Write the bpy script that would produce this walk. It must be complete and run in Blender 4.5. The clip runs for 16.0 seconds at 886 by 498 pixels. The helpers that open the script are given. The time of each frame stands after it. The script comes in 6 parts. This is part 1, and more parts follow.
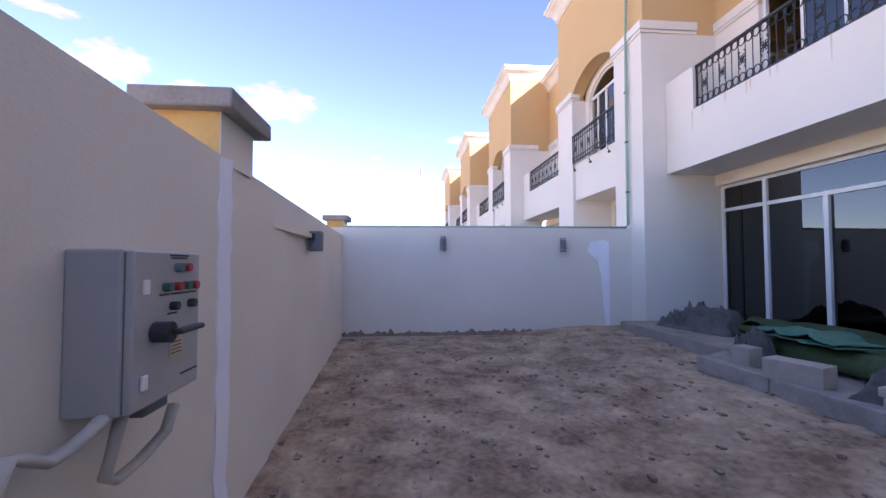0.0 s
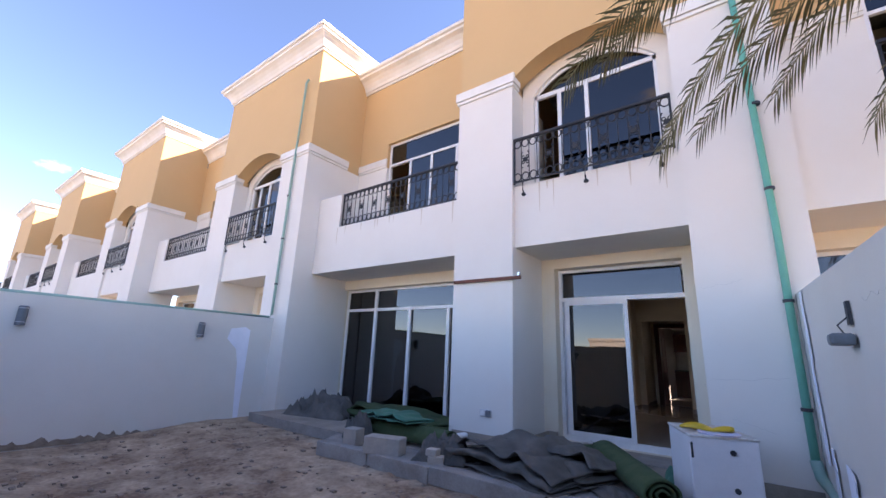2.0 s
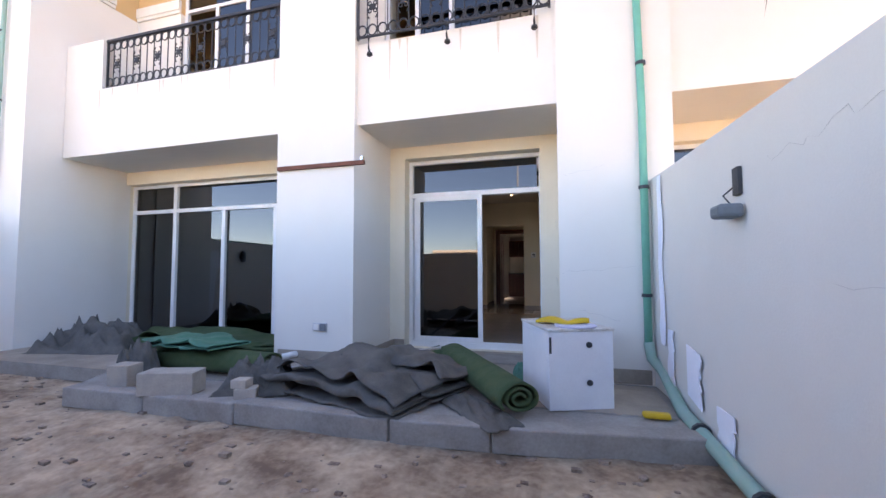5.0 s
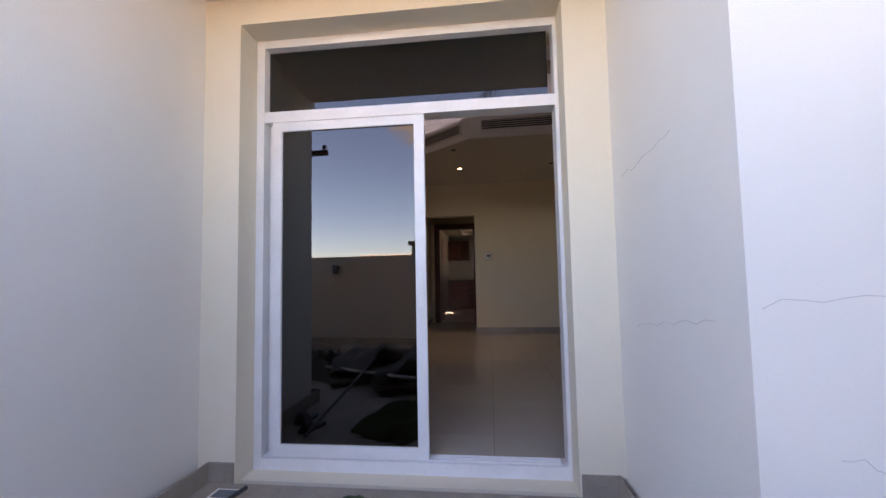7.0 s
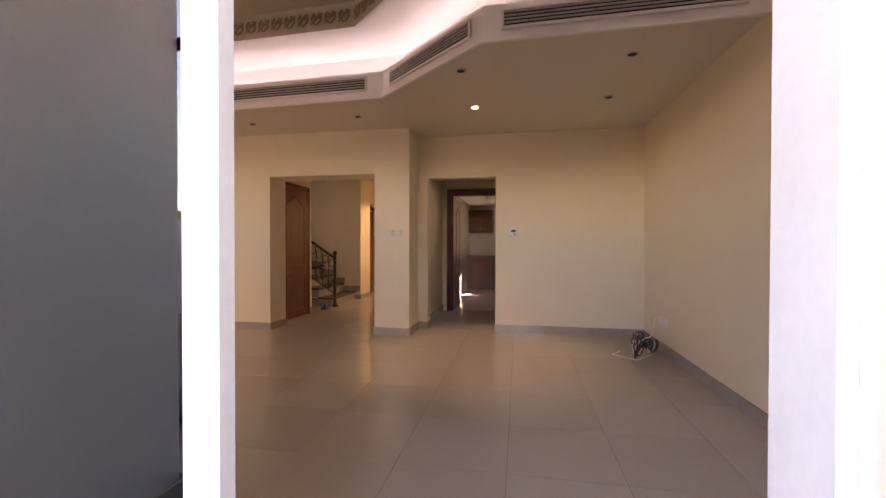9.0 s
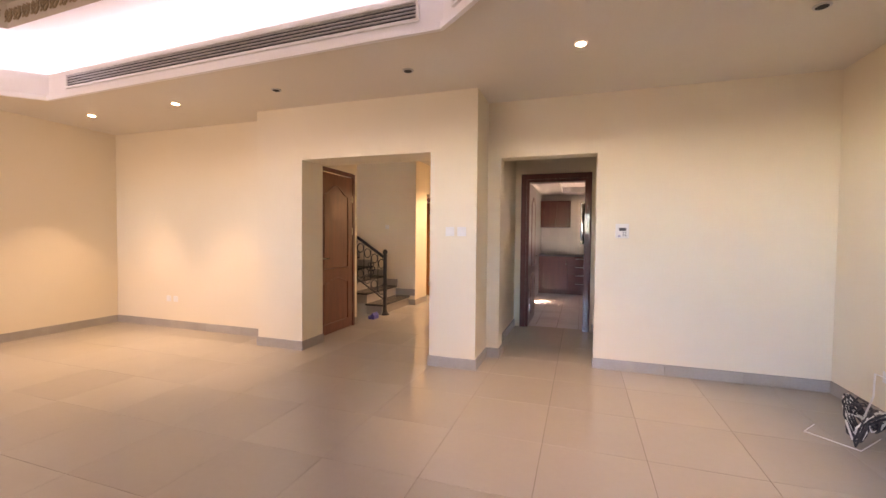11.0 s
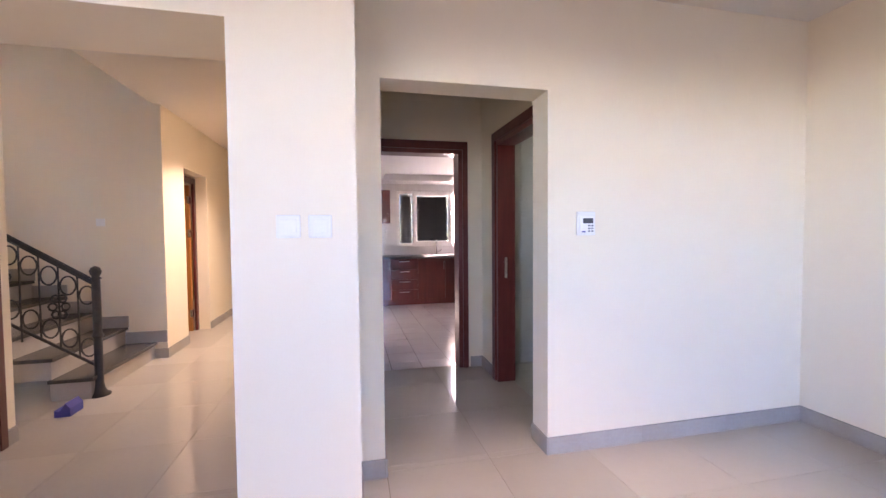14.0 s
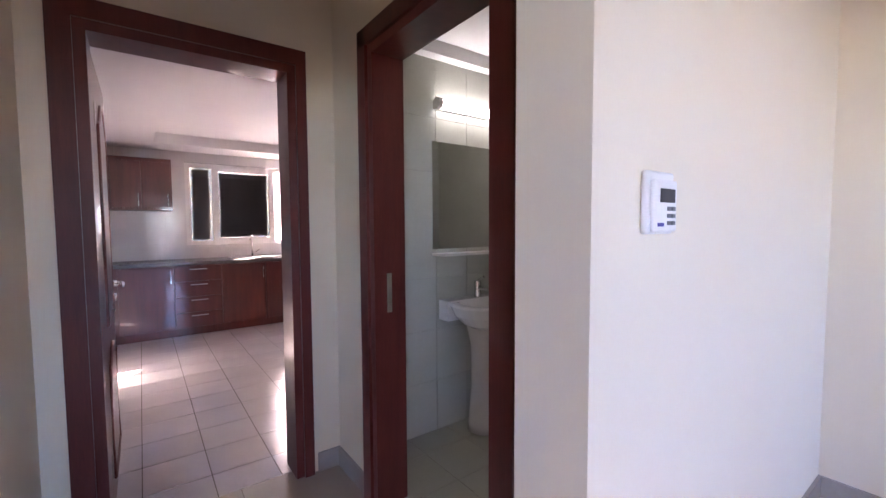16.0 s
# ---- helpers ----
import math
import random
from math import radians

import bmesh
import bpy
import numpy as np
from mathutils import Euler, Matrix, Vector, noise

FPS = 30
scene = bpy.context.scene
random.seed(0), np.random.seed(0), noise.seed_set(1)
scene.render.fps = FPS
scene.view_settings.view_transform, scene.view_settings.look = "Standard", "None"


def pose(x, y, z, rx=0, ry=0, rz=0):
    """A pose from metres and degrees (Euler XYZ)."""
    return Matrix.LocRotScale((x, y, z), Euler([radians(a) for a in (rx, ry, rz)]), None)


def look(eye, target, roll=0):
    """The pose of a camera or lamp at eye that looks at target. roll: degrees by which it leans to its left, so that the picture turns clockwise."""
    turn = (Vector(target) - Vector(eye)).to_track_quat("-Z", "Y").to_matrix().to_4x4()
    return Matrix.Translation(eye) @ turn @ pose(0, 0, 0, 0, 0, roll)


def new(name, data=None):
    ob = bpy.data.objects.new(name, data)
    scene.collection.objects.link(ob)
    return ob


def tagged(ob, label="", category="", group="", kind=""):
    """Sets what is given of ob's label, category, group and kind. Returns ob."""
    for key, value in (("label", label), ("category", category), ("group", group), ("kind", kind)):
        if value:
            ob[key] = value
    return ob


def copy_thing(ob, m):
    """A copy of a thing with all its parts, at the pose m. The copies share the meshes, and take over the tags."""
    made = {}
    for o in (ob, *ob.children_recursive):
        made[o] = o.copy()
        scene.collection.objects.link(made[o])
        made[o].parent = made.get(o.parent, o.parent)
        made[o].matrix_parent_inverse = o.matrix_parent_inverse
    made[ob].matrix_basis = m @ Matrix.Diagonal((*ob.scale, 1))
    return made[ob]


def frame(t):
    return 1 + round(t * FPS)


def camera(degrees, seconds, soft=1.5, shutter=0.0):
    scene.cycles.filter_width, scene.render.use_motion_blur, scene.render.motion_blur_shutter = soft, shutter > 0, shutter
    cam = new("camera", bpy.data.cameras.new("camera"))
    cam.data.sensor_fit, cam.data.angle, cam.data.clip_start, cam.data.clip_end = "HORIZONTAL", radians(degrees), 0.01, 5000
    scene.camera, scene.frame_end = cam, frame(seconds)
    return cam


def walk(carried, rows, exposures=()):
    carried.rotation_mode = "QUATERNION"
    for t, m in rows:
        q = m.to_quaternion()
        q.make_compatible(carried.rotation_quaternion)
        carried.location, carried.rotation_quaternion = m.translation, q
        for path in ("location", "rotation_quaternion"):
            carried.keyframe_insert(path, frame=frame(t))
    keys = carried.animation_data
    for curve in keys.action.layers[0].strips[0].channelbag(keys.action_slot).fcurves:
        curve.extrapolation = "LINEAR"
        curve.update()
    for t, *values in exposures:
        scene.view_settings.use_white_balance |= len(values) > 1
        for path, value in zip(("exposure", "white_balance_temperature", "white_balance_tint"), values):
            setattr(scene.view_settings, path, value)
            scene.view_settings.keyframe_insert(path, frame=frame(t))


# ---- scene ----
cam = camera(94.5, 16.0)
PATH = [
    (0, (1.223, -5.989, 0.983), (-0.768, -5.817, 1.057), -0.1),
    (0.5, (1.297, -6.165, 1.025), (-0.589, -5.506, 1.126), 0.3),
    (1, (1.445, -6.22, 1.022), (-0.247, -5.169, 1.203), 1.3),
    (1.5, (1.504, -6.324, 1.045), (0.063, -4.975, 1.371), 2.2),
    (2, (1.526, -6.415, 1.092), (0.355, -4.872, 1.591), 2.4),
    (2.5, (1.547, -6.45, 1.151), (0.614, -4.819, 1.837), 1.9),
    (3, (1.497, -6.411, 1.094), (0.635, -4.698, 1.663), 1.6),
    (3.5, (1.431, -6.359, 1.032), (0.615, -4.566, 1.376), 1.4),
    (4, (1.307, -6.229, 0.99), (0.59, -4.37, 1.162), 0.6),
    (4.2, (1.251, -6.126, 0.982), (0.578, -4.247, 1.111), 0.3),
    (6.3, (0.68, -3.368, 0.952), (0.298, -1.408, 1.067), -0.6),
    (6.5, (0.574, -3.048, 0.984), (0.236, -1.081, 1.109), -0.6),
    (7, (0.439, -2.294, 1.039), (0.216, -0.31, 1.169), -1.1),
    (7.5, (0.363, -1.733, 1.169), (0.278, 0.263, 1.273), -0.9),
    (8, (0.407, -1.282, 1.208), (0.37, 0.716, 1.272), -0.6),
    (8.5, (0.407, -0.775, 1.188), (0.219, 1.216, 1.204), -0.3),
    (9, (0.498, -0.498, 1.196), (0.135, 1.469, 1.174), 0.1),
    (9.5, (0.37, -0.195, 1.218), (-0.149, 1.736, 1.187), 0.3),
    (9.7, (0.325, -0.049, 1.232), (-0.284, 1.856, 1.191), 0.3),
    (11.8, (-0.199, 1.388, 1.329), (-0.836, 3.282, 1.252), 0.5),
    (12, (-0.28, 1.532, 1.332), (-0.847, 3.448, 1.255), 0.4),
    (12.5, (-0.544, 1.875, 1.324), (-0.894, 3.844, 1.264), 0.4),
    (13, (-0.742, 2.225, 1.319), (-0.835, 4.222, 1.253), 0.1),
    (13.5, (-0.88, 2.618, 1.331), (-0.709, 4.609, 1.256), -0.0),
    (14, (-0.936, 2.972, 1.311), (-0.494, 4.921, 1.237), -0.5),
    (14.5, (-0.856, 3.403, 1.315), (-0.179, 5.282, 1.204), -0.1),
    (15, (-0.779, 3.842, 1.333), (0.094, 5.638, 1.216), -0.4),
    (15.5, (-0.644, 4.272, 1.312), (0.371, 5.992, 1.2), -0.2),
    (16, (-0.518, 4.69, 1.316), (0.667, 6.297, 1.203), -0.3),
]
EXPOSURES = [
    (0.0, 2.1, 8000, 33), (1.2, 2.25, 8000, 30), (2.0, 2.12, 8000, 28), (3.0, 2.25, 8300, 26), (4.2, 2.72, 9200, 26), (6.3, 3.05, 10000, 30), (7.5, 3.38, 11500, 36),
    (8.2, 3.9, 12000, 37), (8.5, 4.4, 13000, 39), (9.0, 4.95, 14500, 41), (9.7, 5.55, 15000, 41), (12.0, 6.08, 7400, 32), (13.0, 6.25, 7300, 32), (14.0, 6.4, 7000, 34), (16.0, 6.25, 6900, 37),
]
walk(cam, [(t, look(eye, target, roll)) for t, eye, target, roll in PATH], EXPOSURES)

# ---------- world, sun, exposure ----------
world = bpy.data.worlds.new("sky")
scene.world = world
world.use_nodes = True
wn = world.node_tree.nodes
sky = wn.new("ShaderNodeTexSky")
sky.sky_type = "NISHITA"
sky.sun_disc = False
SUN_EL, SUN_AZ = 30.0, 46.0
sky.sun_elevation = radians(SUN_EL)
sky.sun_rotation = radians(SUN_AZ)
sky.altitude = 1800
sky.air_density, sky.dust_density, sky.ozone_density = 1.0, 0.0, 6.0
world.node_tree.links.new(sky.outputs[0], wn["Background"].inputs[0])
wn["Background"].inputs[1].default_value = 0.12
sun_data = bpy.data.lights.new("sun", "SUN")
sun_data.energy, sun_data.angle, sun_data.color = 5.0, radians(0.5), (1.0, 0.93, 0.82)
sun = new("sun", sun_data)
SUN_DIR = Vector((math.sin(radians(SUN_AZ)) * math.cos(radians(SUN_EL)), math.cos(radians(SUN_AZ)) * math.cos(radians(SUN_EL)), math.sin(radians(SUN_EL))))
sun.matrix_world = look(SUN_DIR * 60, (0, 0, 0))


# ---------- materials ----------
def pm(name, c1, c2=None, scale=3.0, rough=0.6, bump=0.0, metal=0.0, fine=60.0, mix=0.5, spec=0.5, rand=0.0, stretch=(1, 1, 1), coat=0.0):
    """Procedural paint or stuff: two-scale noise between two colours, fine bump."""
    m = bpy.data.materials.new(name)
    m.use_nodes = True
    nt = m.node_tree
    n, l = nt.nodes, nt.links
    b = n["Principled BSDF"]
    c2 = c2 or tuple(v * 0.85 for v in c1)
    tc = n.new("ShaderNodeTexCoord")
    mp = n.new("ShaderNodeMapping")
    mp.inputs["Scale"].default_value = stretch
    geo = n.new("ShaderNodeNewGeometry")
    l.new(geo.outputs["Position"], mp.inputs[0])
    big = n.new("ShaderNodeTexNoise")
    big.inputs["Scale"].default_value = scale
    big.inputs["Detail"].default_value = 6
    big.inputs["Roughness"].default_value = 0.6
    small = n.new("ShaderNodeTexNoise")
    small.inputs["Scale"].default_value = fine
    small.inputs["Detail"].default_value = 3
    l.new(mp.outputs[0], big.inputs["Vector"])
    l.new(mp.outputs[0], small.inputs["Vector"])
    add = n.new("ShaderNodeMath")
    add.operation = "MULTIPLY_ADD"
    l.new(small.outputs[0], add.inputs[0])
    add.inputs[1].default_value = 0.35
    l.new(big.outputs[0], add.inputs[2])
    ramp = n.new("ShaderNodeMapRange")
    ramp.inputs[1].default_value, ramp.inputs[2].default_value = 0.68 - mix * 0.35, 0.68 + mix * 0.35
    l.new(add.outputs[0], ramp.inputs[0])
    mx = n.new("ShaderNodeMix")
    mx.data_type = "RGBA"
    mx.inputs[6].default_value = (*c1, 1)
    mx.inputs[7].default_value = (*c2, 1)
    l.new(ramp.outputs[0], mx.inputs[0])
    out = mx.outputs[2]
    if rand:
        oi = n.new("ShaderNodeObjectInfo")
        mr = n.new("ShaderNodeMapRange")
        mr.inputs[3].default_value, mr.inputs[4].default_value = 1 - rand, 1 + rand
        l.new(oi.outputs["Random"], mr.inputs[0])
        hs = n.new("ShaderNodeHueSaturation")
        l.new(mr.outputs[0], hs.inputs["Value"])
        l.new(out, hs.inputs["Color"])
        out = hs.outputs[0]
    l.new(out, b.inputs["Base Color"])
    b.inputs["Roughness"].default_value = rough
    b.inputs["Metallic"].default_value = metal
    b.inputs["Specular IOR Level"].default_value = spec
    b.inputs["Coat Weight"].default_value = coat
    if bump:
        bp = n.new("ShaderNodeBump")
        bp.inputs["Strength"].default_value = min(1.0, bump)
        bp.inputs["Distance"].default_value = 0.01
        l.new(add.outputs[0], bp.inputs["Height"])
        l.new(bp.outputs[0], b.inputs["Normal"])
    return m


def glow(name, col, strength):
    m = bpy.data.materials.new(name)
    m.use_nodes = True
    b = m.node_tree.nodes["Principled BSDF"]
    b.inputs["Base Color"].default_value = (*col, 1)
    b.inputs["Emission Color"].default_value = (*col, 1)
    b.inputs["Emission Strength"].default_value = strength
    return m


def glass(name, tint, rough=0.0):
    """Tinted pane: part see-through, part mirror by Fresnel."""
    m = bpy.data.materials.new(name)
    m.use_nodes = True
    n, l = m.node_tree.nodes, m.node_tree.links
    n.remove(n["Principled BSDF"])
    tr = n.new("ShaderNodeBsdfTransparent")
    tr.inputs[0].default_value = (*tint, 1)
    gl = n.new("ShaderNodeBsdfGlossy")
    gl.inputs["Roughness"].default_value = rough
    fr = n.new("ShaderNodeFresnel")
    fr.inputs[0].default_value = 1.9
    mx = n.new("ShaderNodeMixShader")
    l.new(fr.outputs[0], mx.inputs[0])
    l.new(tr.outputs[0], mx.inputs[1])
    l.new(gl.outputs[0], mx.inputs[2])
    l.new(mx.outputs[0], n["Material Output"].inputs[0])
    return m


STUCCO = pm("white stucco", (0.80, 0.76, 0.70), (0.73, 0.68, 0.61), 1.2, 0.85, 0.35, fine=120, mix=1.3)
YARDWALL = pm("stained yard wall paint", (0.80, 0.74, 0.65), (0.66, 0.59, 0.50), 0.9, 0.9, 0.4, fine=90, mix=1.2)
WHITEWALL = pm("white yard wall paint", (0.75, 0.71, 0.65), (0.64, 0.60, 0.54), 1.1, 0.9, 0.4, fine=90, mix=1.2)
ORANGE = pm("ochre stucco", (0.66, 0.43, 0.21), (0.60, 0.39, 0.19), 0.8, 0.85, 0.3, fine=120, mix=1.2)
PIERORANGE = pm("orange pier paint", (0.72, 0.42, 0.14), (0.62, 0.35, 0.12), 3, 0.85, 0.3)
TRIM = pm("white moulding", (0.82, 0.79, 0.74), (0.72, 0.68, 0.6), 2.0, 0.8, 0.15)
CREAM = pm("cream reveal paint", (0.80, 0.71, 0.57), (0.75, 0.66, 0.52), 1.5, 0.85, 0.2, fine=120)
INWALL = pm("cream wall paint", (0.80, 0.71, 0.56), (0.77, 0.68, 0.53), 0.7, 0.55, 0.06, fine=140)
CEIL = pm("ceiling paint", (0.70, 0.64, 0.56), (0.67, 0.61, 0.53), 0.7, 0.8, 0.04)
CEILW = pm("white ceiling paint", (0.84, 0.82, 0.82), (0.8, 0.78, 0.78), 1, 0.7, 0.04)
FLOORT = pm("glossy porcelain tile", (0.50, 0.455, 0.405), (0.44, 0.40, 0.355), 1.6, 0.11, 0.0, fine=30, rand=0.05, mix=1.4)
GROUT = pm("grout", (0.16, 0.14, 0.12), (0.12, 0.1, 0.09), 8, 0.9)
SKIRT = pm("skirting tile", (0.40, 0.37, 0.34), (0.35, 0.32, 0.29), 3, 0.25, rand=0.05)
DIRT = pm("bare dirt", (0.20, 0.118, 0.075), (0.54, 0.395, 0.275), 2.3, 0.95, 1.0, fine=19, mix=0.5)
CONC = pm("concrete", (0.36, 0.33, 0.30), (0.24, 0.21, 0.19), 3, 0.9, 0.6, fine=50, rand=0.08)
TERR = pm("dusty terrace tile", (0.40, 0.33, 0.27), (0.28, 0.23, 0.19), 3.0, 0.75, 0.2, rand=0.07)
ALU = pm("white powder-coated aluminium", (0.80, 0.79, 0.78), (0.72, 0.71, 0.69), 4, 0.35, 0.0)
ALUG = pm("aluminium grille", (0.55, 0.54, 0.54), (0.48, 0.47, 0.47), 8, 0.4, 0, 0.6)
DARK = pm("dark slot", (0.02, 0.02, 0.02), (0.03, 0.03, 0.03), 8, 0.8)
IRON = pm("black wrought iron", (0.022, 0.02, 0.022), (0.04, 0.037, 0.036), 12, 0.5, 0.2, 0.3)
WOOD = pm("red-brown varnished wood", (0.21, 0.055, 0.028), (0.14, 0.034, 0.018), 3.0, 0.3, 0.05, fine=40, stretch=(6, 6, 0.6), coat=0.2)
WOODD = pm("dark mahogany veneer", (0.115, 0.021, 0.015), (0.075, 0.013, 0.010), 3.0, 0.28, 0.04, fine=40, stretch=(6, 6, 0.6), coat=0.3)
CHROME = pm("chrome", (0.75, 0.74, 0.72), (0.68, 0.67, 0.66), 6, 0.18, 0, 1.0)
CERAMIC = pm("white ceramic", (0.82, 0.83, 0.80), (0.8, 0.8, 0.78), 3, 0.1)
PLASTIC = pm("white plastic", (0.80, 0.79, 0.77), (0.76, 0.75, 0.72), 9, 0.35)
GREENPIPE = pm("green painted pipe", (0.10, 0.44, 0.33), (0.08, 0.36, 0.27), 5, 0.5, 0.1)
GREENGREY = pm("dusty green pipe", (0.22, 0.42, 0.34), (0.30, 0.42, 0.36), 9, 0.7, 0.2)
STEELBOX = pm("grey enamelled steel", (0.42, 0.42, 0.41), (0.36, 0.355, 0.34), 3, 0.5, 0.05, 0.1, mix=1.0)
WHITEMETAL = pm("white enamel panel", (0.78, 0.79, 0.81), (0.72, 0.73, 0.75), 4, 0.4, 0.05)
DUSTY = pm("dusty white enamel", (0.74, 0.72, 0.69), (0.42, 0.34, 0.27), 5, 0.6, 0.1, mix=0.5)
TURF = pm("dark green artificial turf", (0.035, 0.075, 0.028), (0.065, 0.10, 0.045), 9, 0.95, 1.0, fine=180)
TURFGREY = pm("grey turf backing", (0.085, 0.079, 0.071), (0.15, 0.136, 0.12), 5, 0.95, 0.9, fine=120)
TARP = pm("teal green tarpaulin", (0.03, 0.16, 0.11), (0.045, 0.22, 0.15), 4, 0.6, 0.3)
YELLOW = pm("yellow plastic", (0.75, 0.45, 0.02), (0.65, 0.38, 0.02), 6, 0.45)
REDP = pm("red plastic", (0.45, 0.03, 0.03), (0.35, 0.03, 0.03), 6, 0.4)
GRNP = pm("green plastic", (0.03, 0.13, 0.08), (0.03, 0.1, 0.07), 6, 0.4)
BLUEP = pm("blue plastic", (0.05, 0.06, 0.3), (0.05, 0.05, 0.25), 6, 0.4)
BLACKP = pm("black plastic", (0.025, 0.025, 0.03), (0.04, 0.04, 0.045), 6, 0.5)
GREYP = pm("grey plastic", (0.16, 0.18, 0.20), (0.13, 0.15, 0.16), 6, 0.55, 0.1)
PATCH = pm("fresh white filler", (0.86, 0.87, 0.93), (0.80, 0.81, 0.87), 4, 0.9, 0.3)
GREYFILL = pm("grey cement filler", (0.58, 0.55, 0.50), (0.48, 0.45, 0.41), 5, 0.95, 0.4)
RUST = pm("rusty brown steel", (0.20, 0.06, 0.035), (0.12, 0.045, 0.03), 10, 0.8, 0.3)
STAIRDARK = pm("dark granite tread", (0.06, 0.055, 0.055), (0.09, 0.085, 0.08), 30, 0.25)
BLOCKM = pm("concrete block", (0.46, 0.40, 0.34), (0.36, 0.32, 0.28), 7, 0.95, 0.5, rand=0.15)
PALM = pm("palm leaflet", (0.085, 0.09, 0.035), (0.13, 0.12, 0.055), 2.0, 0.6, 0.0, rand=0.2)
STEMM = pm("palm midrib", (0.16, 0.15, 0.07), (0.2, 0.17, 0.09), 5, 0.7)
KFLOOR = pm("white kitchen floor tile", (0.60, 0.57, 0.58), (0.54, 0.51, 0.52), 2.5, 0.2, rand=0.05)
KTILE = pm("glazed wall tile", (0.72, 0.70, 0.69), (0.68, 0.66, 0.65), 3, 0.15, rand=0.03)
BTILE = pm("pale bathroom tile", (0.50, 0.51, 0.45), (0.46, 0.47, 0.41), 3, 0.2, rand=0.03)
GRANITE = pm("dark granite worktop", (0.09, 0.09, 0.09), (0.16, 0.15, 0.15), 60, 0.25, fine=200)
PAPER = pm("yellowed paper label", (0.6, 0.5, 0.36), (0.5, 0.4, 0.28), 20, 0.9)
FRIEZE = pm("gold-brown frieze relief", (0.30, 0.22, 0.13), (0.24, 0.17, 0.1), 20, 0.7)
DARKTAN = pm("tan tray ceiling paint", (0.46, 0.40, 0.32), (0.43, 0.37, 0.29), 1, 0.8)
ROAD = pm("asphalt", (0.055, 0.053, 0.05), (0.04, 0.04, 0.038), 2, 0.95, 0.6)
MIRROR = pm("mirror", (0.85, 0.87, 0.85), (0.85, 0.87, 0.85), 1, 0.02, 0, 1.0)
TGLASS = glass("tinted glass", (0.13, 0.115, 0.105))
BGLASS = glass("blue tinted glass", (0.05, 0.055, 0.085))
KGLASS = glass("grey kitchen glass", (0.25, 0.28, 0.28))
LAMPGLOW = glow("fluorescent tube", (0.93, 1.0, 0.96), 0.22)
COVEGLOW = glow("cove light strip", (0.62, 0.72, 1.0), 0.30)
SPOTGLOW = glow("lit downlight lens", (1.0, 0.82, 0.6), 1.2)


# ---------- helpers ----------
def box(bm, x0, x1, y0, y1, z0, z1):
    x0, x1, y0, y1, z0, z1 = min(x0, x1), max(x0, x1), min(y0, y1), max(y0, y1), min(z0, z1), max(z0, z1)
    v = [bm.verts.new(p) for p in ((x0, y0, z0), (x1, y0, z0), (x1, y1, z0), (x0, y1, z0), (x0, y0, z1), (x1, y0, z1), (x1, y1, z1), (x0, y1, z1))]
    for f in ((3, 2, 1, 0), (4, 5, 6, 7), (0, 1, 5, 4), (1, 2, 6, 5), (2, 3, 7, 6), (3, 0, 4, 7)):
        bm.faces.new([v[i] for i in f])
    return v


def boxes(*bs):
    bm = bmesh.new()
    for b in bs:
        box(bm, *b)
    return bm


def rbox(x0, x1, y0, y1, z0, z1, r=0.006):
    """A box with bevelled edges."""
    bm = boxes((x0, x1, y0, y1, z0, z1))
    bmesh.ops.bevel(bm, geom=bm.edges[:], offset=r, segments=2, affect="EDGES", profile=0.5)
    return bm


def prism(pts, z0, z1):
    """A closed prism over a plan outline (counter-clockwise)."""
    bm = bmesh.new()
    lo = [bm.verts.new((x, y, z0)) for x, y in pts]
    hi = [bm.verts.new((x, y, z1)) for x, y in pts]
    bm.faces.new(lo[::-1])
    bm.faces.new(hi)
    k = len(pts)
    for i in range(k):
        bm.faces.new((lo[i], lo[(i + 1) % k], hi[(i + 1) % k], hi[i]))
    return bm


def tube(bm, pts, r, n=8, closed=False, r2=None):
    """A round bar along a line of points."""
    pts = [Vector(p) for p in pts]
    rings = []
    k = len(pts)
    for i, p in enumerate(pts):
        a = pts[(i - 1) % k] if closed or i > 0 else p
        b = pts[(i + 1) % k] if closed or i < k - 1 else p
        d = (b - a).normalized()
        u = d.cross(Vector((0, 0, 1)))
        if u.length < 0.05:
            u = d.cross(Vector((0, 1, 0)))
        u.normalize()
        w = d.cross(u).normalized()
        rr = r if r2 is None else r + (r2 - r) * i / max(1, k - 1)
        rings.append([bm.verts.new(p + rr * (math.cos(2 * math.pi * j / n) * u + math.sin(2 * math.pi * j / n) * w)) for j in range(n)])
    for i in range(k if closed else k - 1):
        a, b = rings[i], rings[(i + 1) % k]
        for j in range(n):
            bm.faces.new((a[j], b[j], b[(j + 1) % n], a[(j + 1) % n]))
    if not closed:
        bm.faces.new(rings[0])
        bm.faces.new(rings[-1][::-1])
    return bm


def lathe(bm, prof, cx, cy, n=20):
    """A turned solid: (radius, height) pairs round a vertical axis."""
    rings = [[bm.verts.new((cx + r * math.cos(2 * math.pi * j / n), cy + r * math.sin(2 * math.pi * j / n), z)) for j in range(n)] for r, z in prof]
    for a, b in zip(rings, rings[1:]):
        for j in range(n):
            bm.faces.new((a[j], a[(j + 1) % n], b[(j + 1) % n], b[j]))
    bm.faces.new(rings[0][::-1])
    bm.faces.new(rings[-1])
    return bm


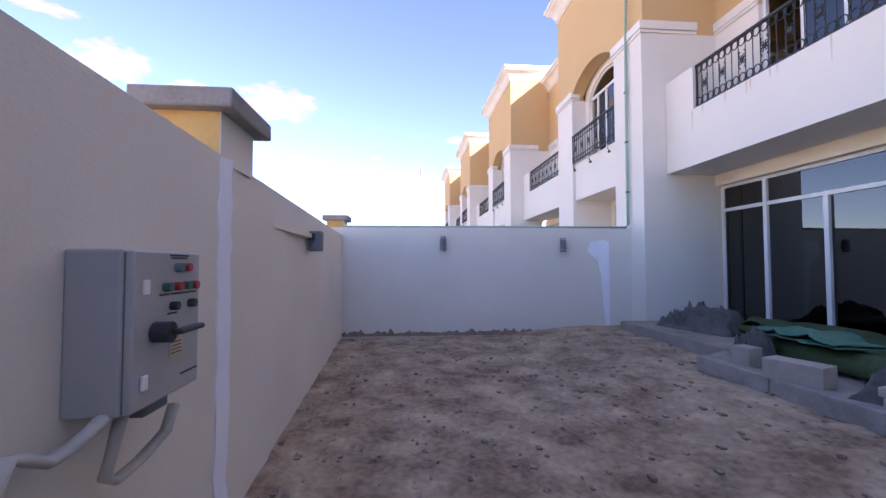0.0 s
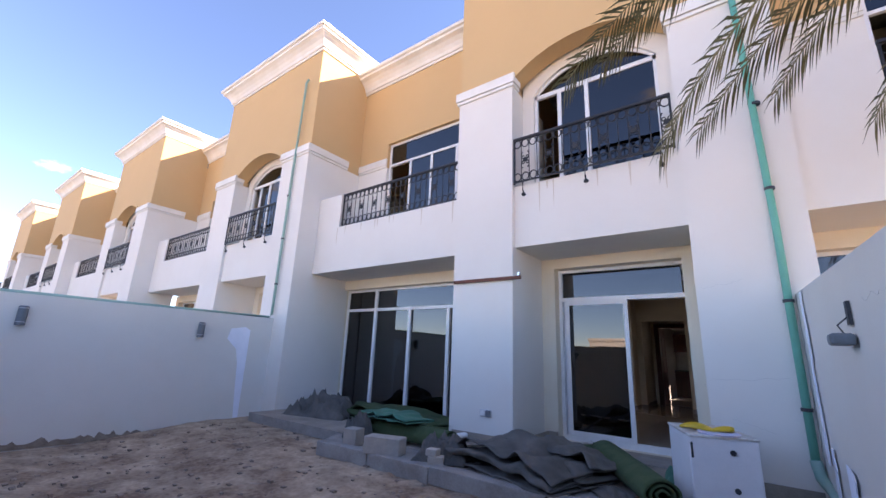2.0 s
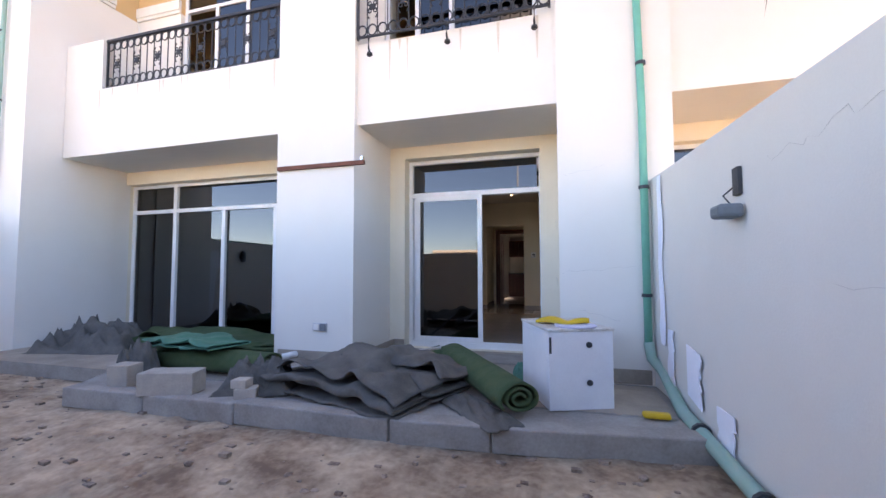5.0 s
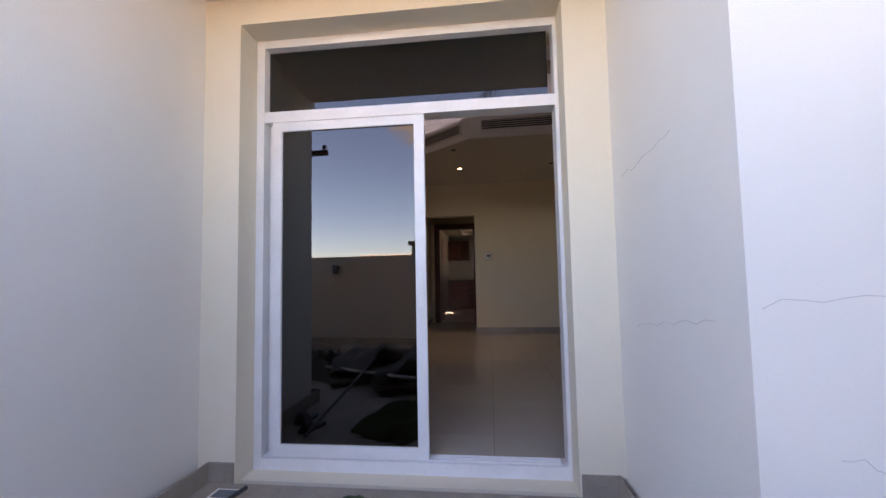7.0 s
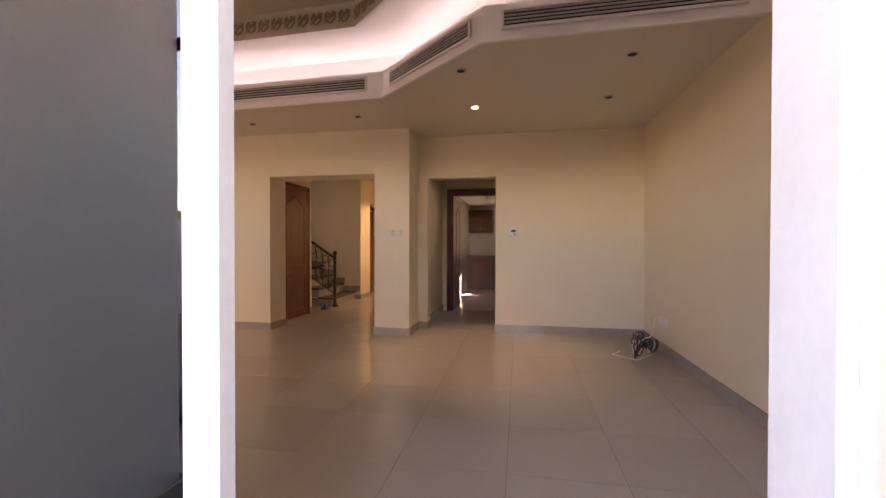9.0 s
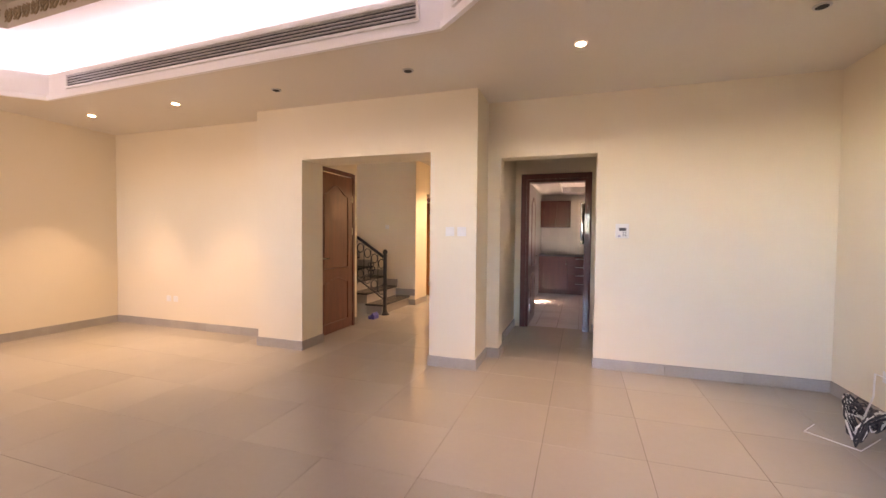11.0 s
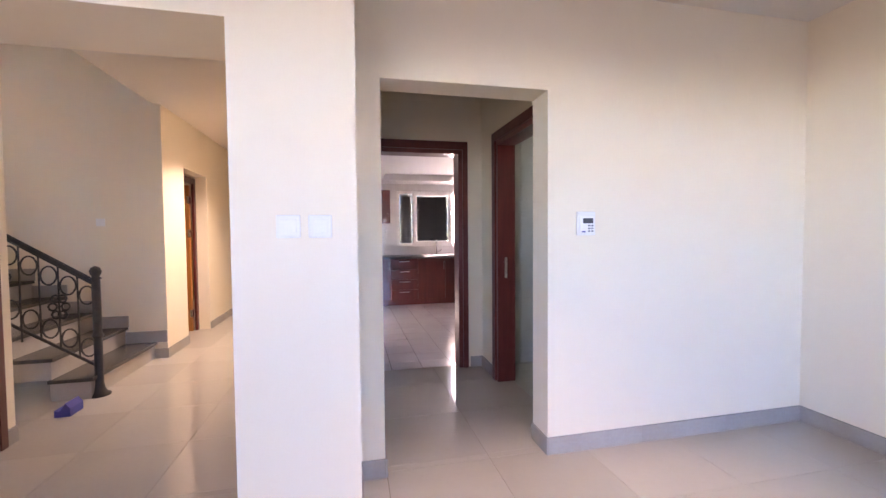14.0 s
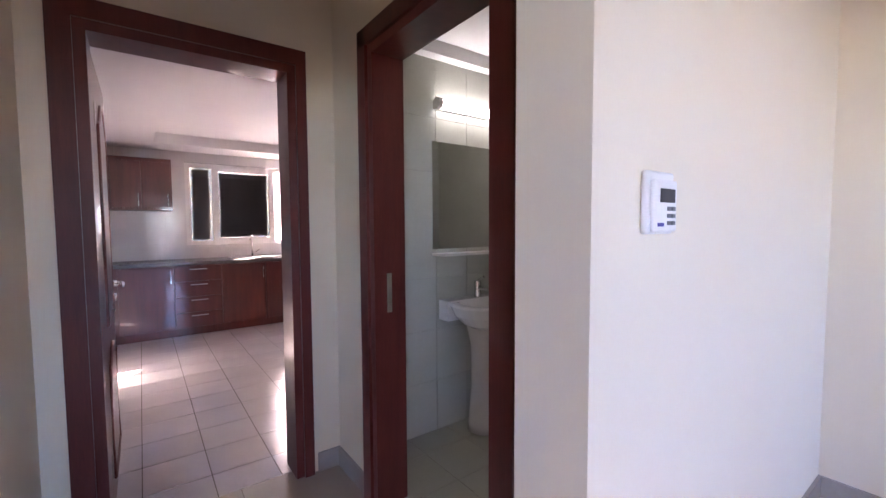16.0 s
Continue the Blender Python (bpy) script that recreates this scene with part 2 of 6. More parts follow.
def extrude_poly(pts, axis, a0, a1):
    """A flat outline in the plane across axis ('x': (y,z), 'y': (x,z)), given thickness."""
    bm = bmesh.new()
    f = (lambda p, a: (a, p[0], p[1])) if axis == "x" else (lambda p, a: (p[0], a, p[1]))
    lo = [bm.verts.new(f(p, a0)) for p in pts]
    hi = [bm.verts.new(f(p, a1)) for p in pts]
    bm.faces.new(lo)
    bm.faces.new(hi[::-1])
    k = len(pts)
    for i in range(k):
        bm.faces.new((lo[i], hi[i], hi[(i + 1) % k], lo[(i + 1) % k]))
    bmesh.ops.recalc_face_normals(bm, faces=bm.faces[:])
    return bm


def part(name, bm, material, parent=None, label="", smooth=False):
    me = bpy.data.meshes.new(name)
    bmesh.ops.recalc_face_normals(bm, faces=bm.faces[:])
    bm.to_mesh(me)
    bm.free()
    me.materials.append(material)
    if smooth:
        for p in me.polygons:
            p.use_smooth = True
    ob = new(name, me)
    if parent:
        ob.parent = parent
        ob.matrix_parent_inverse = parent.matrix_basis.inverted()
    if label:
        ob["label"] = label
    return ob


def structure(name, bm, material, label, category):
    return tagged(part(name, bm, material), label, category, kind="structure")


def thing(name, label, category, m=None, group=""):
    ob = new(name)
    ob.empty_display_size = 0.1
    if m is not None:
        ob.matrix_basis = m
    return tagged(ob, label, category, group)


def local(name, bm, material, parent, label="", smooth=False):
    """A part whose mesh is given in its parent's own axes."""
    ob = part(name, bm, material, None, label, smooth)
    ob.parent = parent
    return ob


# ---------- ground and yard ----------
GZ = -0.37


def soil(x, y):
    """Height of the dirt: falls from the terrace to the yard."""
    u = min(1.0, max(0.0, (y + 4.7) / 2.1))
    return 0.15 * u * u * (3 - 2 * u) + 0.02 * noise.noise((x * 0.9, y * 0.9, 0)) + 0.022 * noise.noise((x * 3.1, y * 2.3, 4)) + 0.024 * noise.noise((x * 8, y * 6, 9))


bm = bmesh.new()
gx = [-900, -200, -60, -20] + [-9 + 0.12 * i for i in range(101)] + [8, 30, 80, 300, 900]
gy = [-900, -200, -60, -20] + [-7.6 + 0.12 * i for i in range(54)] + [0, 20, 60, 200, 900]
verts = []
for y in gy:
    row = []
    for x in gx:
        inside = -6.6 < x < 2.4 and -7.4 < y < -1.0
        h = soil(x, y) if inside else -0.02
        row.append(bm.verts.new((x, y, GZ + h)))
    verts.append(row)
for a, b in zip(verts, verts[1:]):
    for i in range(len(a) - 1):
        bm.faces.new((a[i], a[i + 1], b[i + 1], b[i]))
# unseen ground outside the yard, made pale to bounce sun onto the facade
BOUNCESAND = pm("pale bounce sand", (0.52, 0.42, 0.31), (0.44, 0.35, 0.26), 0.5, 0.95, 0.5, fine=20)
ground = structure("ground", bm, DIRT, "uneven bare brown dirt with pale scraped patches and debris", "ground")
ground.data.materials.append(BOUNCESAND)
for p in ground.data.polygons:
    if not (-7 < p.center.x < 2.6 and -7.7 < p.center.y < 0.5):
        p.material_index = 1

WT = 1.68


def slab(p, q, thick, z0, z1):
    """A straight wall between two plan points, thickened to the right of p->q."""
    d = (Vector(q) - Vector(p)).normalized()
    nrm = Vector((d.y, -d.x)) * thick
    return prism([tuple(p), tuple(Vector(p) + nrm), tuple(Vector(q) + nrm), tuple(q)], z0, z1)


wall_left = structure("wall_yard_west", slab((-6.48, -1.2), (-6.60, -7.6), 0.2, GZ - 0.1, WT), WHITEWALL, "white painted boundary wall with filler patches and grimy base", "wall")
ST_A, ST_B, ST_TOP = (2.6, -6.74), (-6.78, -7.22), 1.53


def street(x):
    return ST_A[1] + (x - ST_A[0]) * (ST_B[1] - ST_A[1]) / (ST_B[0] - ST_A[0])


wall_street = structure("wall_yard_street", slab(ST_B, ST_A, 0.2, GZ - 0.1, ST_TOP), YARDWALL, "stained cream street wall with cracks and filler", "wall")
RW_A, RW_B = (1.89, -1.2), (2.43, -6.95)


def rightx(y):
    return RW_A[0] + (y - RW_A[1]) * (RW_B[0] - RW_A[0]) / (RW_B[1] - RW_A[1])


wall_right = structure("wall_yard_east", slab(RW_B, RW_A, 0.2, GZ - 0.1, 1.80), WHITEWALL, "white painted boundary wall with fine cracks", "wall")


def pier(x, w, zc, wall_y, group):
    t = thing("wall_pier", "orange painted wall pier with overhanging concrete cap", "pier", group=group)
    part("shaft", boxes((x - w / 2, x + w / 2, wall_y - 0.32, wall_y - 0.201, GZ, zc), (x - w / 2, x + w / 2, wall_y - 0.201, wall_y + 0.002, ST_TOP - 0.01, zc)), PIERORANGE, t)
    part("face_panel", boxes((x - w / 2 + 0.01, x + w / 2 - 0.003, wall_y + 0.002, wall_y + 0.008, ST_TOP - 0.03, zc)), YARDWALL, t)
    bmc = rbox(x - w / 2 - 0.07, x + w / 2 + 0.07, wall_y - 0.40, wall_y + 0.09, zc, zc + 0.10, 0.012)
    part("cap", bmc, CONC, t, "weathered grey concrete cap")
    return t


pier(-1.11, 0.44, 1.75, street(-1.11), "piers of the street wall")
pier(-7.1, 0.42, 1.84, street(-7.1), "piers of the street wall")


# ---------- terrace ----------
TZ = -0.07
terr_out = [(-6.03, -0.2), (-6.03, -1.72), (-3.72, -1.80), (-3.20, -2.69), (-1.40, -2.62), (-0.08, -2.64), (0.62, -2.58), (2.0, -2.42), (1.88, -0.2)]
terrace = structure("terrace", prism(terr_out, GZ - 0.1, TZ - 0.012), CONC, "raised concrete terrace slab with broken kerb edge", "terrace")

# ---------- house facade, one villa unit ----------
YP, YW, YB = -1.2, -0.17, 0.12
SOF, LEDGE, BAND0, BAND1 = 2.66, 3.62, 5.36, 5.58
PX0, PX1, PX2, PX3, PX4 = -6.01, -2.19, -1.16, 1.07, 2.10
PERIOD = 8.12
TOWER_TOP, BAY_TOP = 8.1, 7.66


def arch_pts(cx, hw, zs, rise, n=20):
    """Segmental arch from right spring to left spring."""
    r = (hw * hw + rise * rise) / (2 * rise)
    a = math.asin(hw / r)
    return [(cx + r * math.sin(a - 2 * a * i / n), zs + rise - r + r * math.cos(a - 2 * a * i / n)) for i in range(n + 1)]


def cornice(bm, x0, x1, y_front, y_back, z, over=0.32, sides=True):
    """Stepped and coved eaves moulding round a block."""
    prof = [(0.03, z), (0.03, z + 0.06), (0.06, z + 0.07), (0.08, z + 0.14), (0.13, z + 0.22), (0.20, z + 0.29), (over - 0.05, z + 0.33), (over - 0.05, z + 0.39), (over, z + 0.41), (over, z + 0.48), (0.0, z + 0.5)]
    rings = []
    for o, h in prof:
        s = o if sides else 0
        rings.append([bm.verts.new((x0 - s, y_back, h)), bm.verts.new((x0 - s, y_front - o, h)), bm.verts.new((x1 + s, y_front - o, h)), bm.verts.new((x1 + s, y_back, h))])
    for a, b in zip(rings, rings[1:]):
        for i in range(3):
            bm.faces.new((a[i], a[i + 1], b[i + 1], b[i]))
    bm.faces.new(rings[-1])
    bm.faces.new(rings[0][::-1])
    return bm


def band(x0, x1, y0, y1):
    return boxes((x0 - 0.05, x1 + 0.05, y0 - 0.05, y1, BAND0 + 0.06, BAND1), (x0 - 0.03, x1 + 0.03, y0 - 0.03, y1, BAND0, BAND0 + 0.05))


def rail_unit(t, x0, x1, y, z0, z1, brackets):
    """Wrought iron balustrade between x0 and x1."""
    part("top_rail", boxes((x0, x1, y - 0.025, y + 0.025, z1 - 0.035, z1)), IRON, t)
    part("bottom_rail", boxes((x0, x1, y - 0.012, y + 0.012, z0 + 0.02, z0 + 0.04)), IRON, t)
    for px in (x0 + 0.012, x1 - 0.012):
        part("post", boxes((px - 0.012, px + 0.012, y - 0.012, y + 0.012, z0, z1 - 0.035)), IRON, t)
    n = max(6, round((x1 - x0) / 0.125))
    dx = (x1 - x0) / n
    rr = dx * 0.42
    for i in range(n):
        cx = x0 + dx * (i + 0.5)
        if i:
            part("baluster", tube(bmesh.new(), [(cx - dx / 2, y, z0 + 0.04), (cx - dx / 2, y, z1 - 0.035)], 0.007, 6), IRON, t)
        for cz, s in ((z0 + 0.04 + rr * 1.2, 1.2), (z1 - 0.035 - rr * 1.2, 1.2)):
            part("ring", tube(bmesh.new(), [(cx + rr * math.cos(a), y, cz + s * rr * math.sin(a)) for a in [2 * math.pi * j / 12 for j in range(12)]], 0.009, 5, True), IRON, t)
        if i % 3 == 1:
            zm, hh = (z0 + z1) / 2, (z1 - z0) * 0.19
            bm = bmesh.new()
            for sx in (-1, 1):
                for sz in (-1, 1):
                    tube(bm, [(cx + sx * (0.014 + 0.05 * math.sin(u * 2.6)) , y, zm + sz * (hh * u - 0.01)) for u in [j / 8 for j in range(9)]], 0.009, 5)
                    tube(bm, [(cx + sx * (0.035 + 0.022 * math.cos(a)), y, zm + sz * (0.045 + 0.022 * math.sin(a))) for a in [2 * math.pi * j / 8 for j in range(8)]], 0.008, 5, True)
            box(bm, cx - 0.03, cx + 0.03, y - 0.01, y + 0.01, zm - 0.03, zm + 0.03)
            part("rosette", bm, IRON, t)
    for bx in brackets:
        bm = bmesh.new()
        tube(bm, [(bx, y, z0 + 0.03), (bx, y - 0.05, z0 - 0.02), (bx, y - 0.05, z0 - 0.13), (bx, y + 0.005, z0 - 0.2)], 0.011, 6)
        lathe(bm, [(0.02, z0 - 0.215), (0.035, z0 - 0.2), (0.03, z0 - 0.175)], bx, y - 0.02, 10)
        part("bracket", bm, IRON, t)


def unit(first):
    """One terraced villa; its parts are told by function."""
    t = thing("terraced_house", "two-storey terraced villa in white and ochre stucco with balconies", "house", group="row of terraced villas")
    x0, x1, x2, x3, x4 = PX0, PX1, PX2, PX3, PX4
    # piers, white up to the band
    part("pilaster", boxes((x1, x2, YP, YW + 0.2, GZ, BAND0)), STUCCO, t)
    part("corner_pillar", boxes((x3, x4, YP, YW + 0.2, GZ, BAND0)), STUCCO, t)
    # ground floor walls in the recesses
    wl, wr = -6.06, -2.2
    part("bay_wall", boxes((x0 - 0.3, wl, YW, YB, -0.2, SOF), (wr, x1 + 0.2, YW, YB, -0.2, SOF), (wl, wr, YW, YB, 2.45, SOF), (wl, wr, YW, YB, -0.4, -0.12)), CREAM, t, "cream painted recess wall")
    for piece in ((x2 - 0.2, -0.944, YW, YB, -0.4, SOF), (0.849, x3 + 0.2, YW, YB, -0.4, SOF), (-0.944, 0.849, YW, YB, 2.499, SOF), (-0.944, 0.849, YW + 0.05, YB, -0.4, -0.055)):
        part("entrance_wall", boxes(piece), CREAM, t, "cream painted recess wall round the sliding door")
    # slabs with fascia
    part("bay_balcony", boxes((x0, x1, YP + 0.06, YB + 0.3, SOF, SOF + 0.25), (x0, x1, YP + 0.06, YP + 0.21, SOF + 0.25, LEDGE), (x0, x0 + 0.74, YP + 0.06, YP + 0.21, LEDGE, 4.36)), STUCCO, t)
    part("arched_balcony", boxes((x2, x3, YP + 0.07, YB + 0.3, SOF, SOF + 0.25), (x2, x3, YP + 0.07, -0.6, SOF + 0.25, LEDGE)), STUCCO, t)
    # upper bay, recessed, with window hole
    ux0, ux1, uz = -5.05, -2.45, 5.98
    yb = -0.1
    part("bay_upper_wall", boxes((x0 - 0.3, ux0, yb, yb + 0.2, SOF + 0.25, BAND0)), STUCCO, t)
    part("bay_upper_wall", boxes((ux1, x1 + 0.3, yb, yb + 0.2, SOF + 0.25, BAND0)), STUCCO, t)
    part("bay_ochre_wall", boxes((x0 - 0.3, ux0, yb, yb + 0.2, BAND0, BAY_TOP), (ux1, x1 + 0.3, yb, yb + 0.2, BAND0, BAY_TOP), (ux0, ux1, yb, yb + 0.2, uz, BAY_TOP)), ORANGE, t, "ochre stucco upper wall")
    for ba, bb in ((x0, ux0), (ux1, x1)):
        part("bay_band", boxes((ba, bb, yb - 0.05, yb, BAND0 + 0.055, BAND1), (ba, bb, yb - 0.03, yb, BAND0, BAND0 + 0.055)), TRIM, t)
    w = part("bay_window", boxes((ux0, ux0 + 0.06, yb + 0.08, yb + 0.14, SOF + 0.3, uz), (ux1 - 0.06, ux1, yb + 0.08, yb + 0.14, SOF + 0.3, uz), (ux0 + 0.06, ux1 - 0.06, yb + 0.083, yb + 0.14, uz - 0.06, uz), (ux0 + 0.06, ux1 - 0.06, yb + 0.077, yb + 0.14, 5.40, 5.45), (-4.40, -4.34, yb + 0.08, yb + 0.14, SOF + 0.3, 5.4), (-3.78, -3.72, yb + 0.08, yb + 0.14, SOF + 0.3, 5.4), (-3.1, -3.04, yb + 0.08, yb + 0.14, SOF + 0.3, 5.4)), ALU, t, "white aluminium balcony window")
    part("pane", boxes((-4.34, ux1 - 0.06, yb + 0.1, yb + 0.11, SOF + 0.3, 5.40)), BGLASS, w)
    part("pane", boxes((ux0 + 0.06, ux1 - 0.06, yb + 0.1, yb + 0.11, 5.45, uz - 0.06)), BGLASS, w)
    # tower front with arched recess
    zs, rise, hw = 5.48, 0.40, 0.98
    cx = (x2 + x3) / 2
    arc = arch_pts(cx, (x3 - x2) / 2, zs, rise)
    bm = extrude_poly([(x1, BAND0), (x2, BAND0), (x2, zs)] + arc[::-1][1:-1] + [(x3, zs), (x3, BAND0), (x4, BAND0), (x4, TOWER_TOP), (x1, TOWER_TOP)], "y", YP + 0.03, YP + 0.33)
    part("tower_front", bm, ORANGE, t, "ochre stucco tower front with arched recess")
    part("tower_side", boxes((x4 - 0.2, x4, YP + 0.33, 4.0, BAND0, TOWER_TOP)), ORANGE, t)
    part("tower_side", boxes((x1, x1 + 0.2, YP + 0.33, 4.0, BAND0, TOWER_TOP)), ORANGE, t)
    part("tower_return", boxes((x4 - 0.2, x4 + 0.002, YW + 0.2, 0.6, 3.7, BAND0)), STUCCO, t)
    part("tower_return", boxes((x1 - 0.002, x1 + 0.2, YW + 0.2, 0.6, 3.7, BAND0)), STUCCO, t)
    part("arch_moulding", extrude_poly([(p[0], p[1]) for p in arch_pts(cx, (x3 - x2) / 2 + 0.1, zs, rise + 0.09)] + [(p[0], p[1]) for p in arc[::-1]], "y", YP, YP + 0.04), ORANGE, t)
    part("band", band(x1, x2, YP, YP + 0.2), TRIM, t, "white moulded band")
    part("band", boxes((x3 - 0.05, x4 + 0.05, YP - 0.05, YP + 0.2, BAND0 + 0.06, BAND1), (x3 - 0.03, x4 + 0.03, YP - 0.03, YP + 0.2, BAND0, BAND0 + 0.05), (x4 - 0.1, x4 + 0.05, YP + 0.2, yb, BAND0 + 0.06, BAND1), (x4 - 0.1, x4 + 0.03, YP + 0.2, yb, BAND0, BAND0 + 0.05)), TRIM, t, "white moulded band")
    part("cornice", cornice(bmesh.new(), x1, x4, YP + 0.03, 4.0, TOWER_TOP), TRIM, t, "cream coved cornice")
    part("cornice", cornice(bmesh.new(), x4 - PERIOD, x1, yb, 4.0, BAY_TOP, 0.34, False), TRIM, t, "cream coved cornice")
    part("roof", boxes((x4 - PERIOD, x4, 0.3, 9.5, BAY_TOP - 0.2, BAY_TOP)), CONC, t)
    # recess back with the arched window
    yr = -0.82
    ao = arch_pts(cx, hw - 0.06, 5.32, 0.42)
    x_l, x_r = cx - hw + 0.06, cx + hw - 0.06
    bm = extrude_poly([(x2, LEDGE - 0.2), (x_l, LEDGE - 0.2), (x_l, 5.32)] + ao[::-1][1:-1] + [(x_r, 5.32), (x_r, LEDGE - 0.2), (x3, LEDGE - 0.2), (x3, 6.2), (x2, 6.2)], "y", yr, yr + 0.15)
    part("arch_wall", bm, STUCCO, t, "white stucco round the arched window")
    w = part("arched_window", boxes((x_l, x_l + 0.05, yr + 0.05, yr + 0.1, LEDGE - 0.2, 5.32), (x_r - 0.05, x_r, yr + 0.05, yr + 0.1, LEDGE - 0.2, 5.32), (x_l, x_r, yr + 0.05, yr + 0.1, 5.26, 5.33), (cx - 0.53, cx - 0.47, yr + 0.04, yr + 0.1, LEDGE - 0.2, 5.27), (cx - 0.1, cx - 0.04, yr + 0.04, yr + 0.1, LEDGE - 0.2, 5.27)), ALU, t, "white arched aluminium window")
    inner = arch_pts(cx, hw - 0.11, 5.32, 0.37)
    part("arch_frame", extrude_poly(ao + inner[::-1], "y", yr + 0.05, yr + 0.1), ALU, w)
    part("pane", boxes((cx - 0.47, x_r - 0.05, yr + 0.07, yr + 0.08, LEDGE - 0.2, 5.26)), BGLASS, w)
    part("fanlight", extrude_poly(inner, "y", yr + 0.07, yr + 0.08), BGLASS, w)
    # dark rooms behind the upper windows
    part("upper_room", boxes((x0 - 0.3, x4, 3.6, 3.8, 3.7, BAY_TOP), (x0 - 0.3, x4, 0.2, 3.6, 3.66, 3.7), (x1 + 0.2, x1 + 0.3, 0.2, 3.6, 3.7, 5.2), (x0 - 0.3, x0 - 0.2, 0.12, 3.6, 3.7, 5.2)), INWALL, t)
    # railings
    r = part("bay_railing", boxes((x0 + 0.74, x0 + 0.76, YP + 0.08, YP + 0.12, LEDGE, LEDGE + 0.02)), IRON, t, "black wrought iron balcony railing")
    rail_unit(r, x0 + 0.76, x1 - 0.01, YP + 0.11, LEDGE, 4.36, [])
    r = part("arched_railing", boxes((x2 + 0.02, x2 + 0.04, YP, YP + 0.02, LEDGE + 0.1, LEDGE + 0.12)), IRON, t, "black wrought iron balcony railing on brackets")
    rail_unit(r, x2 + 0.03, x3 - 0.04, YP - 0.01, LEDGE, 4.37, [x2 + 0.2, cx, x3 - 0.2])
    return t


def ground_window(t, dx=0.0):
    """Fixed and sliding ground-floor window of the wide bay."""
    y0, y1 = -0.03, 0.03
    wl, wr, zt, zb, zm = -6.06, -2.2, 2.45, -0.12, 1.96
    f = [(wl, wl + 0.06, y0, y1, zb, zt), (wr - 0.06, wr, y0, y1, zb, zt), (wl + 0.06, wr - 0.06, y0 + 0.002, y1, zt - 0.05, zt), (wl + 0.06, wr - 0.06, y0 + 0.002, y1, zb, zb + 0.06), (wl + 0.06, wr - 0.06, y0 - 0.01, y1, zm, zm + 0.06)]
    part("window_frame", boxes(*f), ALU, t)
    for mx in (-5.1, -4.1, -3.12):
        part("mullion", boxes((mx - 0.035, mx + 0.035, y0 - 0.02, y1, zb + 0.06, zm if mx > -5 else zt - 0.05)), ALU, t)
    xs = (wl + 0.06, -5.135, -4.135, -3.155, wr - 0.06)
    for a, b in zip(xs, xs[1:]):
        part("pane", boxes((a, b, -0.004, 0.004, zb + 0.06, zm)), TGLASS, t)
    part("pane", boxes((wl + 0.06, -5.135, -0.004, 0.004, zm + 0.06, zt - 0.05)), TGLASS, t)
    part("pane", boxes((-5.065, wr - 0.06, -0.004, 0.004, zm + 0.06, zt - 0.05)), TGLASS, t)


house = unit(True)
for k, dy in ((-1, -0.40), (-2, -0.85), (-3, -1.2), (-4, -1.55), (1, 0.05)):
    copy_thing(house, pose(PERIOD * k, dy, 0))

window_1 = tagged(new("window_1"), "wide white aluminium window with dark tinted glass", "window", kind="structure")
ground_window(window_1)
# neighbours' ground windows
for k, dy in ((-1, -0.40), (-2, -0.85), (1, 0.05)):
    copy_thing(window_1, pose(PERIOD * k, dy, 0))

# sliding door
DL, DR, DT = -0.945, 0.85, 2.50
door_1 = tagged(new("door_1"), "white aluminium sliding door, half open, with tinted glass and transom", "sliding door", kind="structure")
part("door_frame", boxes((DL + 0.002, DL + 0.05, -0.06, 0.058, -0.06, DT - 0.001), (DR - 0.022, DR - 0.002, -0.06, 0.058, -0.06, DT - 0.001), (DL + 0.05, DR - 0.022, -0.057, 0.057, DT - 0.05, DT - 0.001), (DL + 0.05, DR - 0.022, -0.055, 0.055, 1.985, 2.05), (DL + 0.05, DR - 0.022, -0.057, 0.057, -0.06, 0.012)), ALU, door_1)
part("door_track", boxes((DL + 0.05, DR - 0.05, -0.035, -0.03, 0.012, 0.022), (DL + 0.05, DR - 0.05, 0.0, 0.005, 0.012, 0.022), (DL + 0.05, DR - 0.05, 0.03, 0.035, 0.012, 0.022)), ALU, door_1)
part("transom_pane", boxes((DL + 0.05, DR - 0.05, 0.0, 0.006, 2.05, DT - 0.05)), TGLASS, door_1)
sl = part("sliding_leaf", boxes((-0.85, -0.79, -0.045, -0.012, 0.02, 1.985), (0.02, 0.08, -0.045, -0.012, 0.02, 1.985), (-0.79, 0.02, -0.045, -0.012, 0.02, 0.085), (-0.79, 0.02, -0.045, -0.012, 1.93, 1.985)), ALU, door_1, "sliding leaf")
part("pane", boxes((-0.79, 0.02, -0.031, -0.025, 0.085, 1.93)), TGLASS, sl)
part("handle", boxes((0.035, 0.065, -0.051, -0.045, 0.86, 1.06)), PLASTIC, sl)
sl = part("rear_leaf", boxes((-0.895, -0.85, 0.012, 0.045, 0.02, 1.985), (-0.03, 0.03, 0.012, 0.045, 0.02, 1.985), (-0.85, -0.03, 0.012, 0.045, 0.02, 0.085), (-0.85, -0.03, 0.012, 0.045, 1.93, 1.985)), ALU, door_1)
part("pane", boxes((-0.85, -0.03, 0.026, 0.031, 0.085, 1.93)), glass("clear grey glass", (0.55, 0.53, 0.5)), sl)

